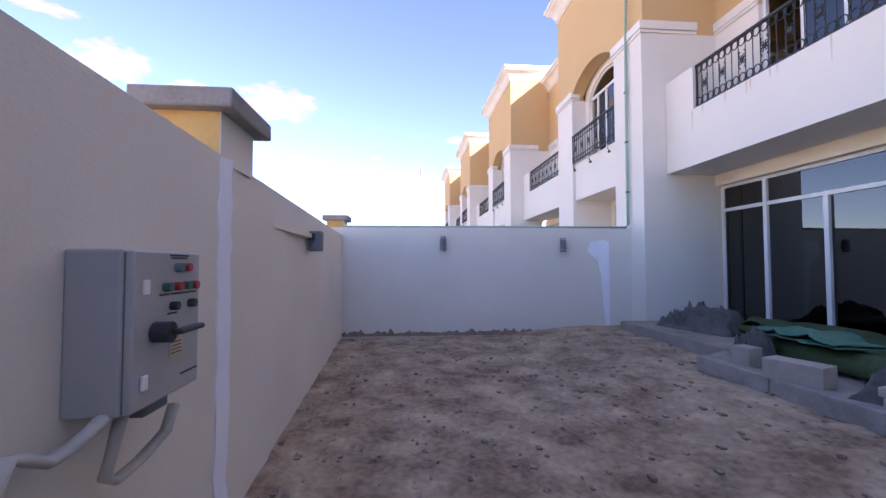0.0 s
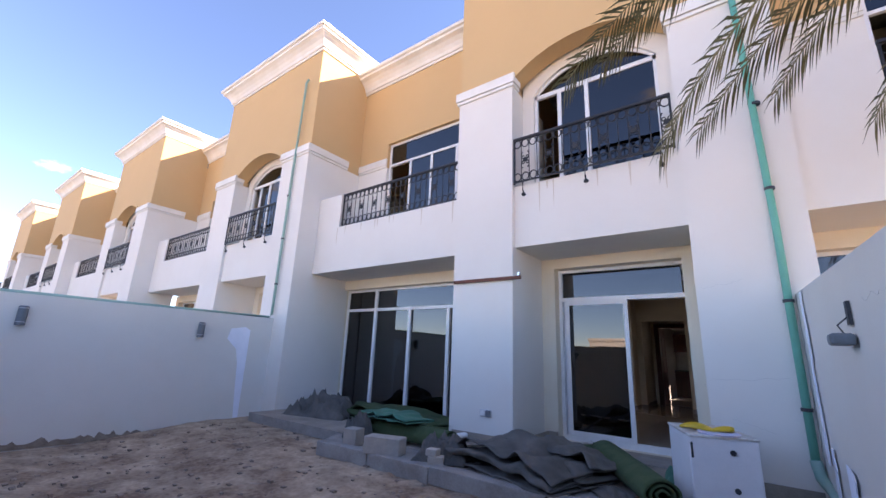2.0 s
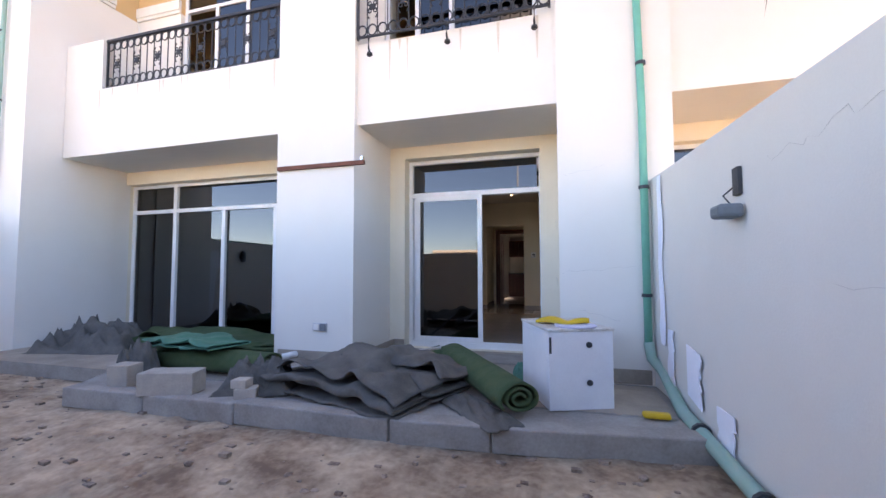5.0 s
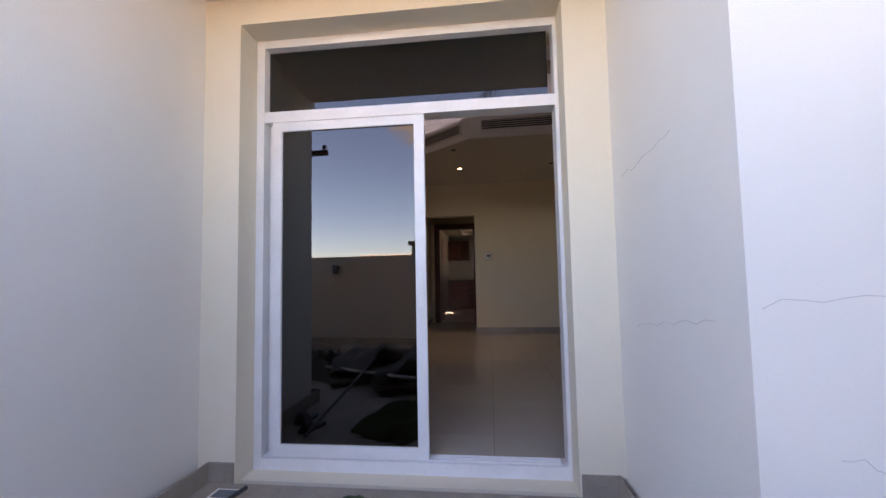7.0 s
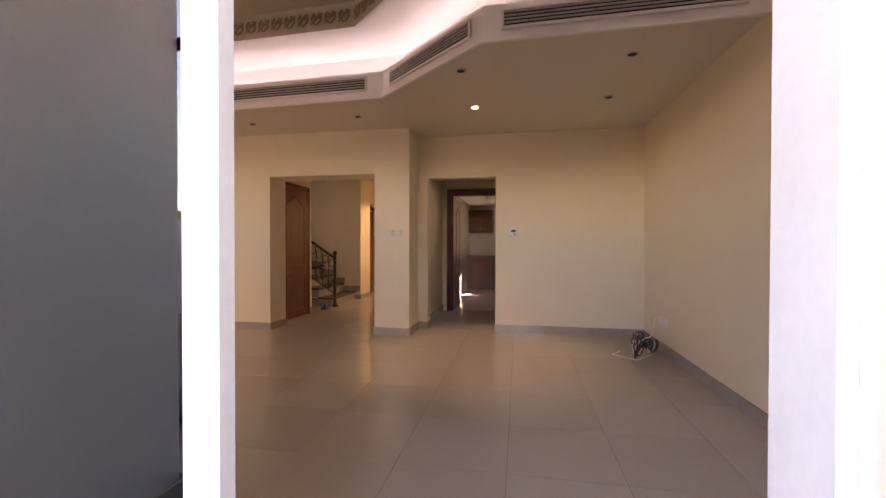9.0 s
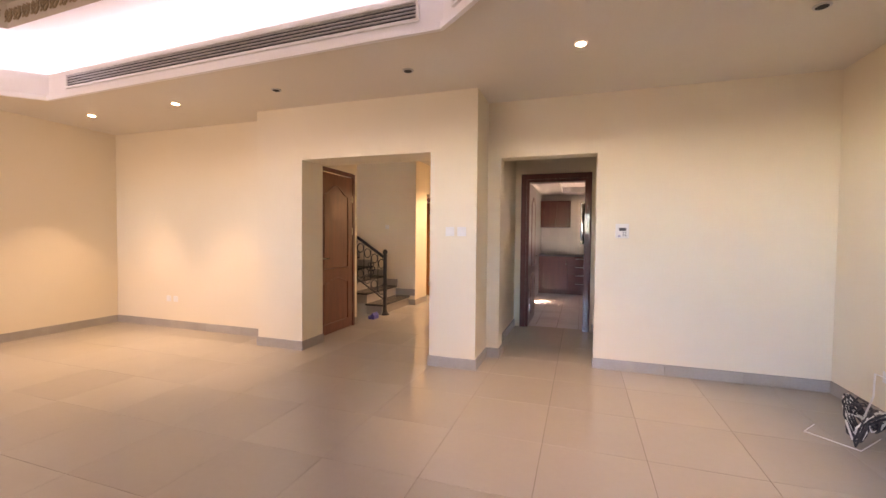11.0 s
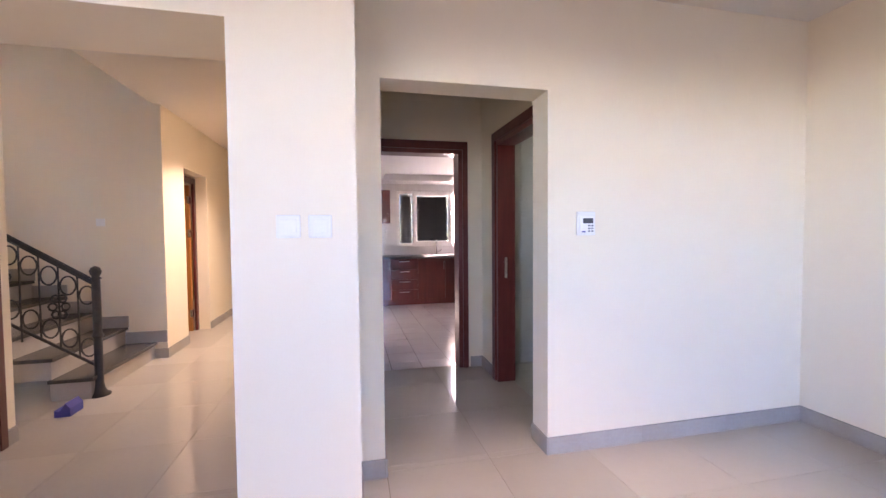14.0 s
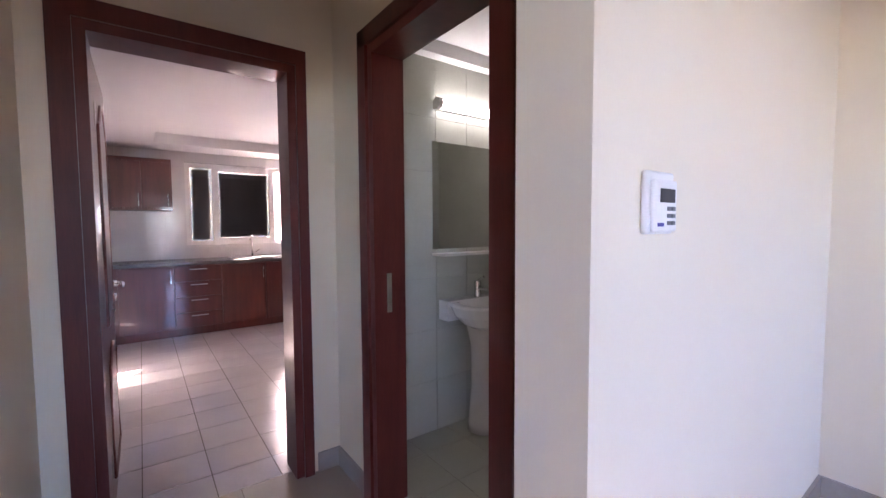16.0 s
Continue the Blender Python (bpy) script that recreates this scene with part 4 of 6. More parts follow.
snk = thing("sink", "stainless steel sink let into the granite worktop", "sink")
part("rim", boxes((0.42, 1.2, 10.58, 10.61, 0.9, 0.908), (0.42, 1.2, 10.93, 10.96, 0.9, 0.908), (0.42, 0.45, 10.6, 10.95, 0.9, 0.908), (1.17, 1.2, 10.6, 10.95, 0.9, 0.908), (0.8, 0.84, 10.6, 10.95, 0.9, 0.908)), CHROME, snk)
part("bowl", boxes((0.45, 0.8, 10.61, 10.93, 0.9005, 0.904), (0.84, 1.17, 10.61, 10.93, 0.9005, 0.904)), ALUG, snk)
fa = thing("tap", "chrome swan-neck kitchen tap", "tap")
bm = bmesh.new()
tube(bm, [(0.75, 10.98, 0.9), (0.75, 10.98, 1.12), (0.75, 10.95, 1.19), (0.73, 10.88, 1.2), (0.7, 10.83, 1.14)], 0.013, 8)
part("spout", bm, CHROME, fa, smooth=True)
bm = bmesh.new()
tube(bm, [(0.77, 10.97, 0.95), (0.84, 10.93, 1.0)], 0.009, 8)
part("lever", bm, CHROME, fa)
kg = thing("ceiling_vent", "square ceiling air grille with slats", "vent")
part("frame", boxes((0.75, 1.05, 9.1, 9.4, KC - 0.012, KC - 0.001)), ALU, kg)
for i in range(5):
    part("slat", boxes((0.78, 1.02, 9.13 + 0.05 * i, 9.155 + 0.05 * i, KC - 0.018, KC - 0.012)), DARK, kg)
sd = thing("smoke_detector", "small round white ceiling smoke detector", "smoke detector")
part("body", lathe(bmesh.new(), [(0.05, KC - 0.04), (0.06, KC - 0.02), (0.06, KC)], 0.95, 8.75), DUSTY, sd)

# ---------- bathroom ----------
BWY = 6.80
structure("wall_bath_north", boxes((0.46, 2.2, BWY, BWY + 0.1, 0, 2.5)), BTILE, "pale glazed bathroom wall tiles", "wall")
structure("wall_bath_east", boxes((2.0, 2.15, 5.36, BWY, 0, 2.5)), BTILE, "pale glazed bathroom wall tiles", "wall")
structure("wall_bath_south", boxes((0.46, 2.0, 5.36, 5.40, 0, 2.5)), BTILE, "pale glazed bathroom wall tiles", "wall")
structure("ceiling_bath", boxes((0.46, 2.0, 5.36, BWY, 2.42, 2.5), (0.46, 2.0, BWY - 0.08, BWY, 2.34, 2.42)), CEILW, "white bathroom ceiling", "ceiling")
tl = thing("tube_light", "lit fluorescent tube light on the tiled wall", "tube light")
bm = bmesh.new()
tube(bm, [(0.98, BWY - 0.06, 2.06), (1.62, BWY - 0.06, 2.06)], 0.028, 12)
part("tube", bm, LAMPGLOW, tl, "glowing white tube", True)
bm = bmesh.new()
for xx in (0.95, 1.62):
    tube(bm, [(xx, BWY - 0.06, 2.06), (xx + 0.03, BWY - 0.06, 2.06)], 0.034, 12)
box(bm, 0.96, 1.64, BWY - 0.03, BWY, 2.035, 2.085)
part("fitting", bm, PLASTIC, tl)
mi = thing("bathroom_mirror", "rectangular frameless mirror with glass shelf below", "mirror")
part("mirror_plate", boxes((0.95, 1.65, BWY - 0.012, BWY - 0.004, 1.17, 1.84)), MIRROR, mi)
part("shelf", boxes((0.95, 1.65, BWY - 0.13, BWY, 1.13, 1.145)), PLASTIC, mi)
ba = thing("washbasin", "white ceramic washbasin on a pedestal", "washbasin")
bm = bmesh.new()
prof = [(0.10, 0.66), (0.17, 0.70), (0.225, 0.76), (0.25, 0.82), (0.245, 0.835), (0.20, 0.835), (0.16, 0.79), (0.05, 0.76)]
lathe(bm, prof, 0, 0, 28)
for v in bm.verts:
    v.co.x, v.co.y = v.co.x * 1.12 + 1.27, max(-0.26, min(0.18, v.co.y * 0.95)) + BWY - 0.2
box(bm, 1.0, 1.54, BWY - 0.1, BWY, 0.72, 0.845)
part("basin", bm, CERAMIC, ba, smooth=False)
part("pedestal", lathe(bmesh.new(), [(0.11, 0), (0.105, 0.05), (0.085, 0.3), (0.09, 0.55), (0.12, 0.7)], 1.24, BWY - 0.17), CERAMIC, ba, smooth=True)
bt = thing("basin_tap", "chrome mixer tap on the washbasin", "tap")
bm = bmesh.new()
lathe(bm, [(0.025, 0.84), (0.022, 0.9), (0.024, 0.95)], 1.27, BWY - 0.07, 12)
tube(bm, [(1.27, BWY - 0.07, 0.9), (1.27, BWY - 0.18, 0.91)], 0.012, 8)
tube(bm, [(1.27, BWY - 0.07, 0.95), (1.27, BWY - 0.13, 0.985)], 0.009, 8)
part("body", bm, CHROME, bt)

# ---------- stairs ----------
st = tagged(new("staircase"), "short flight of granite-topped steps turning up from hall", "staircase", kind="structure")
for i in range(10):
    xr = -3.0 - 0.27 * i
    part("riser", boxes((xr - 0.28, xr, 6.80, 7.92, 0.175 * i, 0.175 * (i + 1) - 0.03)), SKIRT, st)
    part("tread", rbox(xr - 0.29, xr + 0.025, 6.78, 7.919, 0.175 * (i + 1) - 0.03, 0.175 * (i + 1), 0.006), STAIRDARK, st)
    part("stepped_skirting", boxes((xr - 0.27, xr + (0.03 if i else 0.12), 7.905, 7.925, 0.175 * (i + 1), 0.175 * (i + 1) + 0.12)), SKIRT, st)
br = thing("stair_railing", "black wrought iron stair railing with ball-topped newel", "stair railing")
NX, NY = -2.977, 6.87
part("newel", lathe(bmesh.new(), [(0.075, 0), (0.075, 0.015), (0.05, 0.03), (0.035, 0.07), (0.03, 0.1), (0.03, 0.48), (0.04, 0.49), (0.04, 0.51), (0.03, 0.52), (0.03, 0.96), (0.042, 0.97), (0.025, 0.985), (0.035, 1.0), (0.042, 1.03), (0.03, 1.06), (0.008, 1.072)], NX, NY, 14), IRON, br, smooth=True)
SL = 0.175 / 0.27
bm = bmesh.new()
tube(bm, [(NX, NY, 0.93), (NX - 2.4, NY, 0.93 + 2.4 * SL)], 0.026, 8)
part("handrail", bm, IRON, br)
bm = bmesh.new()
tube(bm, [(NX, NY, 0.24), (NX - 2.4, NY, 0.24 + 2.4 * SL)], 0.012, 6)
part("bottom_rail", bm, IRON, br)
for i in range(1, 18):
    x = NX - 0.13 * i
    zb = 0.24 + 0.13 * i * SL
    bm = bmesh.new()
    tube(bm, [(x, NY, zb - (0.1 if i % 4 == 0 else 0)), (x, NY, zb + 0.69)], 0.007, 6)
    for cz in (zb + 0.12, zb + 0.55):
        tube(bm, [(x + 0.065 + 0.055 * math.cos(a), NY, cz - 0.04 + 0.075 * math.sin(a)) for a in [2 * math.pi * j / 14 for j in range(14)]], 0.007, 5, True)
    part("baluster", bm, IRON, br)
    if i % 3 == 2:
        bm = bmesh.new()
        for a0 in range(6):
            a = a0 * math.pi / 3
            tube(bm, [(x + 0.045 * math.cos(a) + 0.03 * math.cos(b), NY, zb + 0.34 + 0.075 * math.sin(a) + 0.03 * math.sin(b)) for b in [2 * math.pi * j / 8 for j in range(8)]], 0.008, 5, True)
        part("rosette", bm, IRON, br)

# ---------- wall fittings ----------


def switch(x, y, z, label):
    t = thing("light_switch", label, "light switch", group="switches on the pier")
    part("plate", rbox(x - 0.045, x + 0.045, y - 0.009, y, z - 0.045, z + 0.045, 0.004), PLASTIC, t)
    part("rocker", rbox(x - 0.03, x + 0.03, y - 0.013, y - 0.007, z - 0.026, z + 0.028, 0.002), PLASTIC, t)


switch(-1.17, O1Y, 1.345, "white double light switch on the pier")
switch(-1.05, O1Y, 1.345, "white single light switch on the pier")
th = thing("thermostat", "white room thermostat with dark display and keys", "thermostat")
part("base", rbox(0.365, 0.485, BY - 0.018, BY, 1.295, 1.435, 0.006), PLASTIC, th)
part("cover", rbox(0.375, 0.475, BY - 0.03, BY - 0.016, 1.30, 1.415, 0.005), PLASTIC, th)
part("display", boxes((0.395, 0.46, BY - 0.032, BY - 0.029, 1.365, 1.395)), BLACKP, th)
for i in range(3):
    for j in range(2):
        part("key", boxes((0.427 + 0.02 * j, 0.441 + 0.02 * j, BY - 0.033, BY - 0.029, 1.315 + 0.016 * i, 1.324 + 0.016 * i)), GREYP, th)
part("label_bar", boxes((0.385, 0.41, BY - 0.032, BY - 0.029, 1.312, 1.32)), BLUEP, th)
for x, y in ((-5.35, 4.99), (-5.22, 4.99)):
    t = thing("wall_socket", "white wall socket low on the wall", "socket", group="low wall sockets")
    part("plate", rbox(x - 0.04, x + 0.04, y - 0.008, y, 0.36, 0.44, 0.003), PLASTIC, t)
for yy in (4.5, 4.36):
    t = thing("wall_socket", "white wall socket low on the wall", "socket", group="low wall sockets")
    part("plate", rbox(RX - 0.008, RX, yy - 0.04, yy + 0.04, 0.30, 0.38, 0.003), PLASTIC, t)
t = thing("stair_switch", "small white switch on the stairwell wall", "light switch")
part("plate", rbox(-3.5, -3.42, 7.91, 7.92, 1.42, 1.5, 0.003), PLASTIC, t)
part("rocker", rbox(-3.485, -3.435, 7.905, 7.911, 1.435, 1.485, 0.002), PLASTIC, t)
# cable coil
cc = thing("cable_coil", "loose coil of black and white cables on floor", "cable")
for k, mat_ in enumerate((BLACKP, BLACKP, PLASTIC, BLACKP)):
    bm = bmesh.new()
    rng = random.Random(k)
    pts = []
    for i in range(60):
        a = i * 0.42 + k
        r = 0.165 + 0.06 * math.sin(i * 0.9 + k)
        pts.append((1.82 + r * math.cos(a) * 0.7 + 0.03 * math.sin(a * 2.1), 4.22 + r * math.cos(a * 0.98 + 1.0), 0.015 + abs(r * math.sin(a)) * 1.0))
    tube(bm, pts, 0.006, 5)
    part("loop", bm, mat_, cc)
bm = bmesh.new()
tube(bm, [(RX - 0.01, 4.5, 0.34), (RX - 0.06, 4.52, 0.36), (RX - 0.1, 4.45, 0.22), (1.86, 4.3, 0.1)], 0.006, 5)
tube(bm, [(1.9, 4.2, 0.02), (1.7, 4.0, 0.008), (1.5, 4.2, 0.008), (1.62, 4.35, 0.008)], 0.004, 5)
part("tail", bm, PLASTIC, cc)
# blue object at the stairs
bo = thing("blue_dustpan", "small blue plastic dustpan beside the bottom step", "dustpan")
part("pan", extrude_poly([(-3.05, 0.0), (-2.95, 0.0), (-2.95, 0.06), (-2.98, 0.10), (-3.02, 0.04), (-3.05, 0.05)], "y", 6.45, 6.6), BLUEP, bo)

# ---------- floors and skirtings ----------
def sk(name, label, *bs):
    s = tagged(new(name), label, "skirting", kind="structure")
    for (x0, x1, y0, y1) in bs:
        n = max(1, round(max(abs(x1 - x0), abs(y1 - y0)) / 0.6))
        for i in range(n):
            a, b = i / n, (i + 1) / n
            if abs(x1 - x0) > abs(y1 - y0):
                bm = boxes((x0 + (x1 - x0) * a + 0.001, x0 + (x1 - x0) * b - 0.001, y0, y1, 0, 0.10))
            else:
                bm = boxes((x0, x1, y0 + (y1 - y0) * a + 0.001, y0 + (y1 - y0) * b - 0.001, 0, 0.10))
            part("skirting_tile", bm, SKIRT, s)


sk("baseboard", "grey porcelain skirting tiles along cream walls", (LX, -3.517, 4.975, 4.992), (-3.53, -3.517, 4.66, 4.975), (-3.53, O1L, 4.657, 4.674), (O1L, O1L + 0.014, 4.657, 5.06), (WX, WX + 0.014, 6.03, 6.12), (O1R - 0.014, O1R, 4.657, 12.0), (O1R - 0.014, -0.891, 4.657, 4.674), (-0.907, -0.891, 4.674, 5.146), (-0.905, O2L, 5.146, 5.162), (O2L, O2L + 0.012, 5.146, 5.36), (O2R - 0.012, O2R, 5.146, 5.36), (O2R, RX, 5.146, 5.162), (RX - 0.015, RX, 0.12, 5.146), (LX, LX + 0.015, 0.12, 4.975), (-0.861, -0.847, 5.36, 6.815), (0.205, 0.33, 6.80, 6.816), (BX - 0.014, BX, 5.36, 5.48), (BX - 0.014, BX, 6.46, 6.80), (-2.878, -2.862, 7.9, 8.5), (-2.9, -2.862, 9.3, 12.0), (-3.0, -2.862, 7.905, 7.921))


def tiled(name, label, x0, x1, y0, y1, ox, oy, s, z, material, gap=0.0025, grout=GROUT, thick=0.012, base=None):
    fl = base or structure(name, boxes((x0, x1, y0, y1, z - 0.15, z - 0.003)), grout, label, "floor")
    shared = {}
    i0, i1 = math.floor((x0 - ox) / s), math.ceil((x1 - ox) / s)
    j0, j1 = math.floor((y0 - oy) / s), math.ceil((y1 - oy) / s)
    for i in range(i0, i1):
        for j in range(j0, j1):
            a, b = max(x0, ox + i * s) + gap / 2, min(x1, ox + (i + 1) * s) - gap / 2
            c, d = max(y0, oy + j * s) + gap / 2, min(y1, oy + (j + 1) * s) - gap / 2
            if b - a < 0.01 or d - c < 0.01:
                continue
            key = (round(b - a, 4), round(d - c, 4))
            if key not in shared:
                me = bpy.data.meshes.new("tile")
                bm = boxes((0, key[0], 0, key[1], -thick, 0))
                bm.to_mesh(me)
                bm.free()
                me.materials.append(material)
                shared[key] = me
            ob = new("tile", shared[key])
            ob.parent = fl
            ob.location = (a, c, z)
    return fl


tiled("floor", "large glossy beige porcelain floor tiles", LX, RX, 0.07, 5.2, -0.16, 3.45, 0.6, 0.0, FLOORT)
tiled("floor_hall", "large glossy beige porcelain floor tiles", -5.2, -0.86, 5.2, 12.0, -0.16, 3.45, 0.6, 0.0, FLOORT)
tiled("floor_passage", "large glossy beige porcelain floor tiles", -0.86, 0.46, 5.2, KY + 0.08, -0.16, 3.45, 0.6, 0.0, FLOORT)
tiled("floor_kitchen", "small white kitchen floor tiles", KL, KR, KY + 0.08, KB, KL, KY, 0.3, 0.0, KFLOOR, 0.005)
tiled("floor_bath", "pale bathroom floor tiles", 0.46, 2.0, 5.4, BWY, 0.46, 5.4, 0.3, 0.0, BTILE, 0.004)

CAB_X, CAB_Y, CAB_R, CAB_W, CAB_D, CLOUD = 0.985, -2.17, 21, 0.50, 0.70, 0.27

# ---------- yard things ----------
def wavy(name, label, cx, cy, z, lx, ly, h, rot, material, seed, group="", fold=1.0):
    """A heap of folded sheet: closed, uneven mound with ridges."""
    nx, ny = 44, 30
    bm = bmesh.new()
    top, bot = [], []
    rng = random.Random(seed)
    for j in range(ny + 1):
        rt, rb = [], []
        for i in range(nx + 1):
            u, v = 2 * i / nx - 1, 2 * j / ny - 1
            edge = max(abs(u), abs(v))
            rr = 1 + 0.16 * noise.noise((u * 2.2 + seed, v * 2.2, seed * 3.1))
            env = max(0.0, 1 - (u * u) ** 2 * 0.9) * max(0.0, 1 - (v * v) ** 1.3)
            ridge = abs(noise.noise((u * 1.3 + seed * 7, v * 1.7 + u * 0.8, seed)))
            ridge2 = abs(noise.noise((u * 2.4 + seed * 2, v * 4.2 + u * 1.5, seed + 5)))
            ridge3 = noise.noise((u * 6 + seed, v * 8, seed + 2))
            hh = h * env * (0.75 - 0.75 * ridge * fold - 0.55 * ridge2 * fold + 0.05 * ridge3) + 0.008
            hh = max(0.008, hh)
            p = (u * lx / 2 * rr, v * ly / 2 * rr)
            rt.append(bm.verts.new((*p, hh)))
            rb.append(bm.verts.new((*p, 0)))
        top.append(rt)
        bot.append(rb)
    for g, flip in ((top, False), (bot, True)):
        for a, b in zip(g, g[1:]):
            for i in range(nx):
                f = (a[i], a[i + 1], b[i + 1], b[i])
                bm.faces.new(f[::-1] if flip else f)
    rim_t = top[0] + [r[-1] for r in top[1:]] + top[-1][-2::-1] + [r[0] for r in top[-2:0:-1]]
    rim_b = bot[0] + [r[-1] for r in bot[1:]] + bot[-1][-2::-1] + [r[0] for r in bot[-2:0:-1]]
    k = len(rim_t)
    for i in range(k):
        bm.faces.new((rim_t[i], rim_b[i], rim_b[(i + 1) % k], rim_t[(i + 1) % k]))
    ob = part(name, bm, material, smooth=True)
    ob.matrix_basis = pose(cx, cy, z, 0, 0, rot)
    return tagged(ob, label, "carpet", group)


def roll(name, label, p, q, r, material, seed, turns=2.6, squash=0.8):
    """A rolled carpet lying between two floor points, spiral ends, sagging."""
    p, q = Vector(p), Vector(q)
    t = thing(name, label, "carpet roll")
    d = (q - p)
    L = d.length
    ang = math.degrees(math.atan2(d.y, d.x))
    t.matrix_basis = pose(p.x, p.y, p.z, 0, 0, ang)
    bm = bmesh.new()
    n, m = 72, 24
    rows = []
    for i in range(m + 1):
        x = L * i / m
        ro = []
        for j in range(n + 1):
            a = 2 * math.pi * turns * j / n
            rr = r * (0.25 + 0.75 * j / n)
            w = 1 + 0.07 * noise.noise((x * 2.2 + seed, math.cos(a) * 1.2, math.sin(a) * 1.2))
            ro.append(bm.verts.new((x, rr * w * math.cos(a) * 1.08, r * squash + rr * w * math.sin(a) * squash)))
        rows.append(ro)
    for a, b in zip(rows, rows[1:]):
        for j in range(n):
            bm.faces.new((a[j], b[j], b[j + 1], a[j + 1]))
    ob = local("rolled_sheet", bm, material, t, smooth=True)
    sol = ob.modifiers.new("thick", "SOLIDIFY")
    sol.thickness = 0.018
    return t


Z1 = TZ
heap = "discarded artificial turf on the terrace"


def folded(name, label, cx, cy, z, lx, ly, layers, gap, rot, material, seed, slump=0.0, group=heap):
    """A limp thick sheet folded over itself in uneven layers."""
    rng = random.Random(seed)
    prof = []
    for k in range(layers):
        e0, e1 = -ly / 2 * rng.uniform(0.8, 1.0), ly / 2 * rng.uniform(0.7, 1.0)
        h = gap * (k + 0.25)
        run = [(e0 + (e1 - e0) * i / 12, h) for i in range(13)]
        run = run if k % 2 == 0 else run[::-1]
        prof += run
        if k < layers - 1:
            tip = run[-1][0]
            out = gap * 0.55 * (1 if k % 2 == 0 else -1)
            prof += [(tip + out * 0.8, h + gap * 0.2), (tip + out, h + gap * 0.5), (tip + out * 0.8, h + gap * 0.8)]
    bm = bmesh.new()
    rows = []
    nu = 36
    for i in range(nu + 1):
        u = 2 * i / nu - 1
        row = []
        for j, (v, h) in enumerate(prof):
            n1 = noise.noise((u * 1.4 + seed, v * 2.0, seed * 1.7))
            n2 = noise.noise((u * 3.6, v * 4.0 + seed, h * 6))
            lift = 1 + 0.55 * n1 + 0.25 * n2
            taper = 1 - 0.35 * u * u
            wob = 0.10 * noise.noise((u * 2.0, h * 9, seed))
            zz = h * lift * taper + max(0.0, n2) * 0.03 - slump * max(0.0, u) ** 2 * h
            row.append(bm.verts.new((u * lx / 2 * (1 + 0.05 * n2) + wob * 0.5, v * (1 + 0.12 * n1) + wob, max(0.012, zz + 0.014))))
        rows.append(row)
    for p, q in zip(rows, rows[1:]):
        for j in range(len(prof) - 1):
            bm.faces.new((p[j], p[j + 1], q[j + 1], q[j]))
    ob = part(name, bm, material, smooth=True)
    ob.modifiers.new("thick", "SOLIDIFY").thickness = 0.012
    ob.matrix_basis = pose(cx, cy, z, 0, 0, rot)
    return tagged(ob, label, "carpet", group)


wavy("crumpled_turf", "crumpled grey backing of discarded turf against wall", -5.0, -1.25, Z1, 1.25, 0.8, 0.62, 14, TURFGREY, 1, heap)
folded("folded_turf", "folded dark green artificial turf layers along window", -3.45, -0.85, Z1, 2.6, 0.62, 4, 0.075, 2, TURF, 2)
roll("turf_roll", "flattened dark green artificial turf roll beside pilaster", (-3.25, -1.85, Z1), (-1.65, -1.9, Z1), 0.16, TURF, 3)
folded("tarpaulin", "crumpled teal green tarpaulin over the turf heap", -2.6, -1.88, Z1 + 0.25, 0.95, 0.6, 2, 0.07, -8, TARP, 4)
wavy("turf_scrap", "grey flap of turf backing draped over turf", -1.5, -2.25, Z1, 0.62, 0.5, 0.42, 20, TURFGREY, 5, heap)
wavy("turf_scrap", "dark folded strip of turf standing on edge", -3.0, -2.2, Z1, 0.35, 0.5, 0.52, 60, TURFGREY, 15, heap)
folded("folded_turf", "large folded grey turf backing slumped near terrace edge", -0.62, -2.22, Z1, 1.4, 0.62, 4, 0.085, -16, TURFGREY, 6, 0.2)
folded("folded_turf", "folded green and grey turf layers in a heap", -0.25, -1.85, Z1, 1.05, 0.6, 4, 0.08, -22, TURFGREY, 7)
roll("turf_roll", "rolled green artificial turf with grey spiral end", (-0.05, -1.0, Z1 + 0.02), (0.80, -2.40, Z1 + 0.02), 0.155, TURF, 8)
wavy("turf_scrap", "loose grey edge of turf trailing off roll", 0.48, -2.33, Z1, 0.75, 0.3, 0.10, -48, TURFGREY, 9, heap)
wavy("turf_mat", "piece of green artificial turf on the tiles", -0.18, -0.72, -0.045, 0.5, 0.75, 0.20, 30, TURF, 10, heap, 0.5)
wavy("tarpaulin", "small crumpled teal green tarpaulin scrap beside cabinet", 0.78, -1.25, Z1, 0.34, 0.34, 0.24, 10, TARP, 22, heap)


def block(x, y, z, l, w, h, rot, label):
    ob = part("concrete_block", rbox(-l / 2, l / 2, -w / 2, w / 2, 0, h, 0.008), BLOCKM)
    ob.matrix_basis = pose(x, y, z, 0, 0, rot)
    tagged(ob, label, "block", "loose blocks on the kerb")


block(-2.15, -2.55, TZ, 0.46, 0.22, 0.19, 18, "weathered beige concrete block on the terrace kerb")
block(-2.76, -2.5, TZ, 0.20, 0.18, 0.2, 10, "small grey concrete block on the terrace kerb")
block(-1.42, -2.5, TZ, 0.17, 0.14, 0.09, 30, "broken lump of concrete on the terrace kerb")
block(-1.45, -2.52, TZ + 0.09, 0.13, 0.12, 0.07, 10, "broken lump of concrete on another lump")

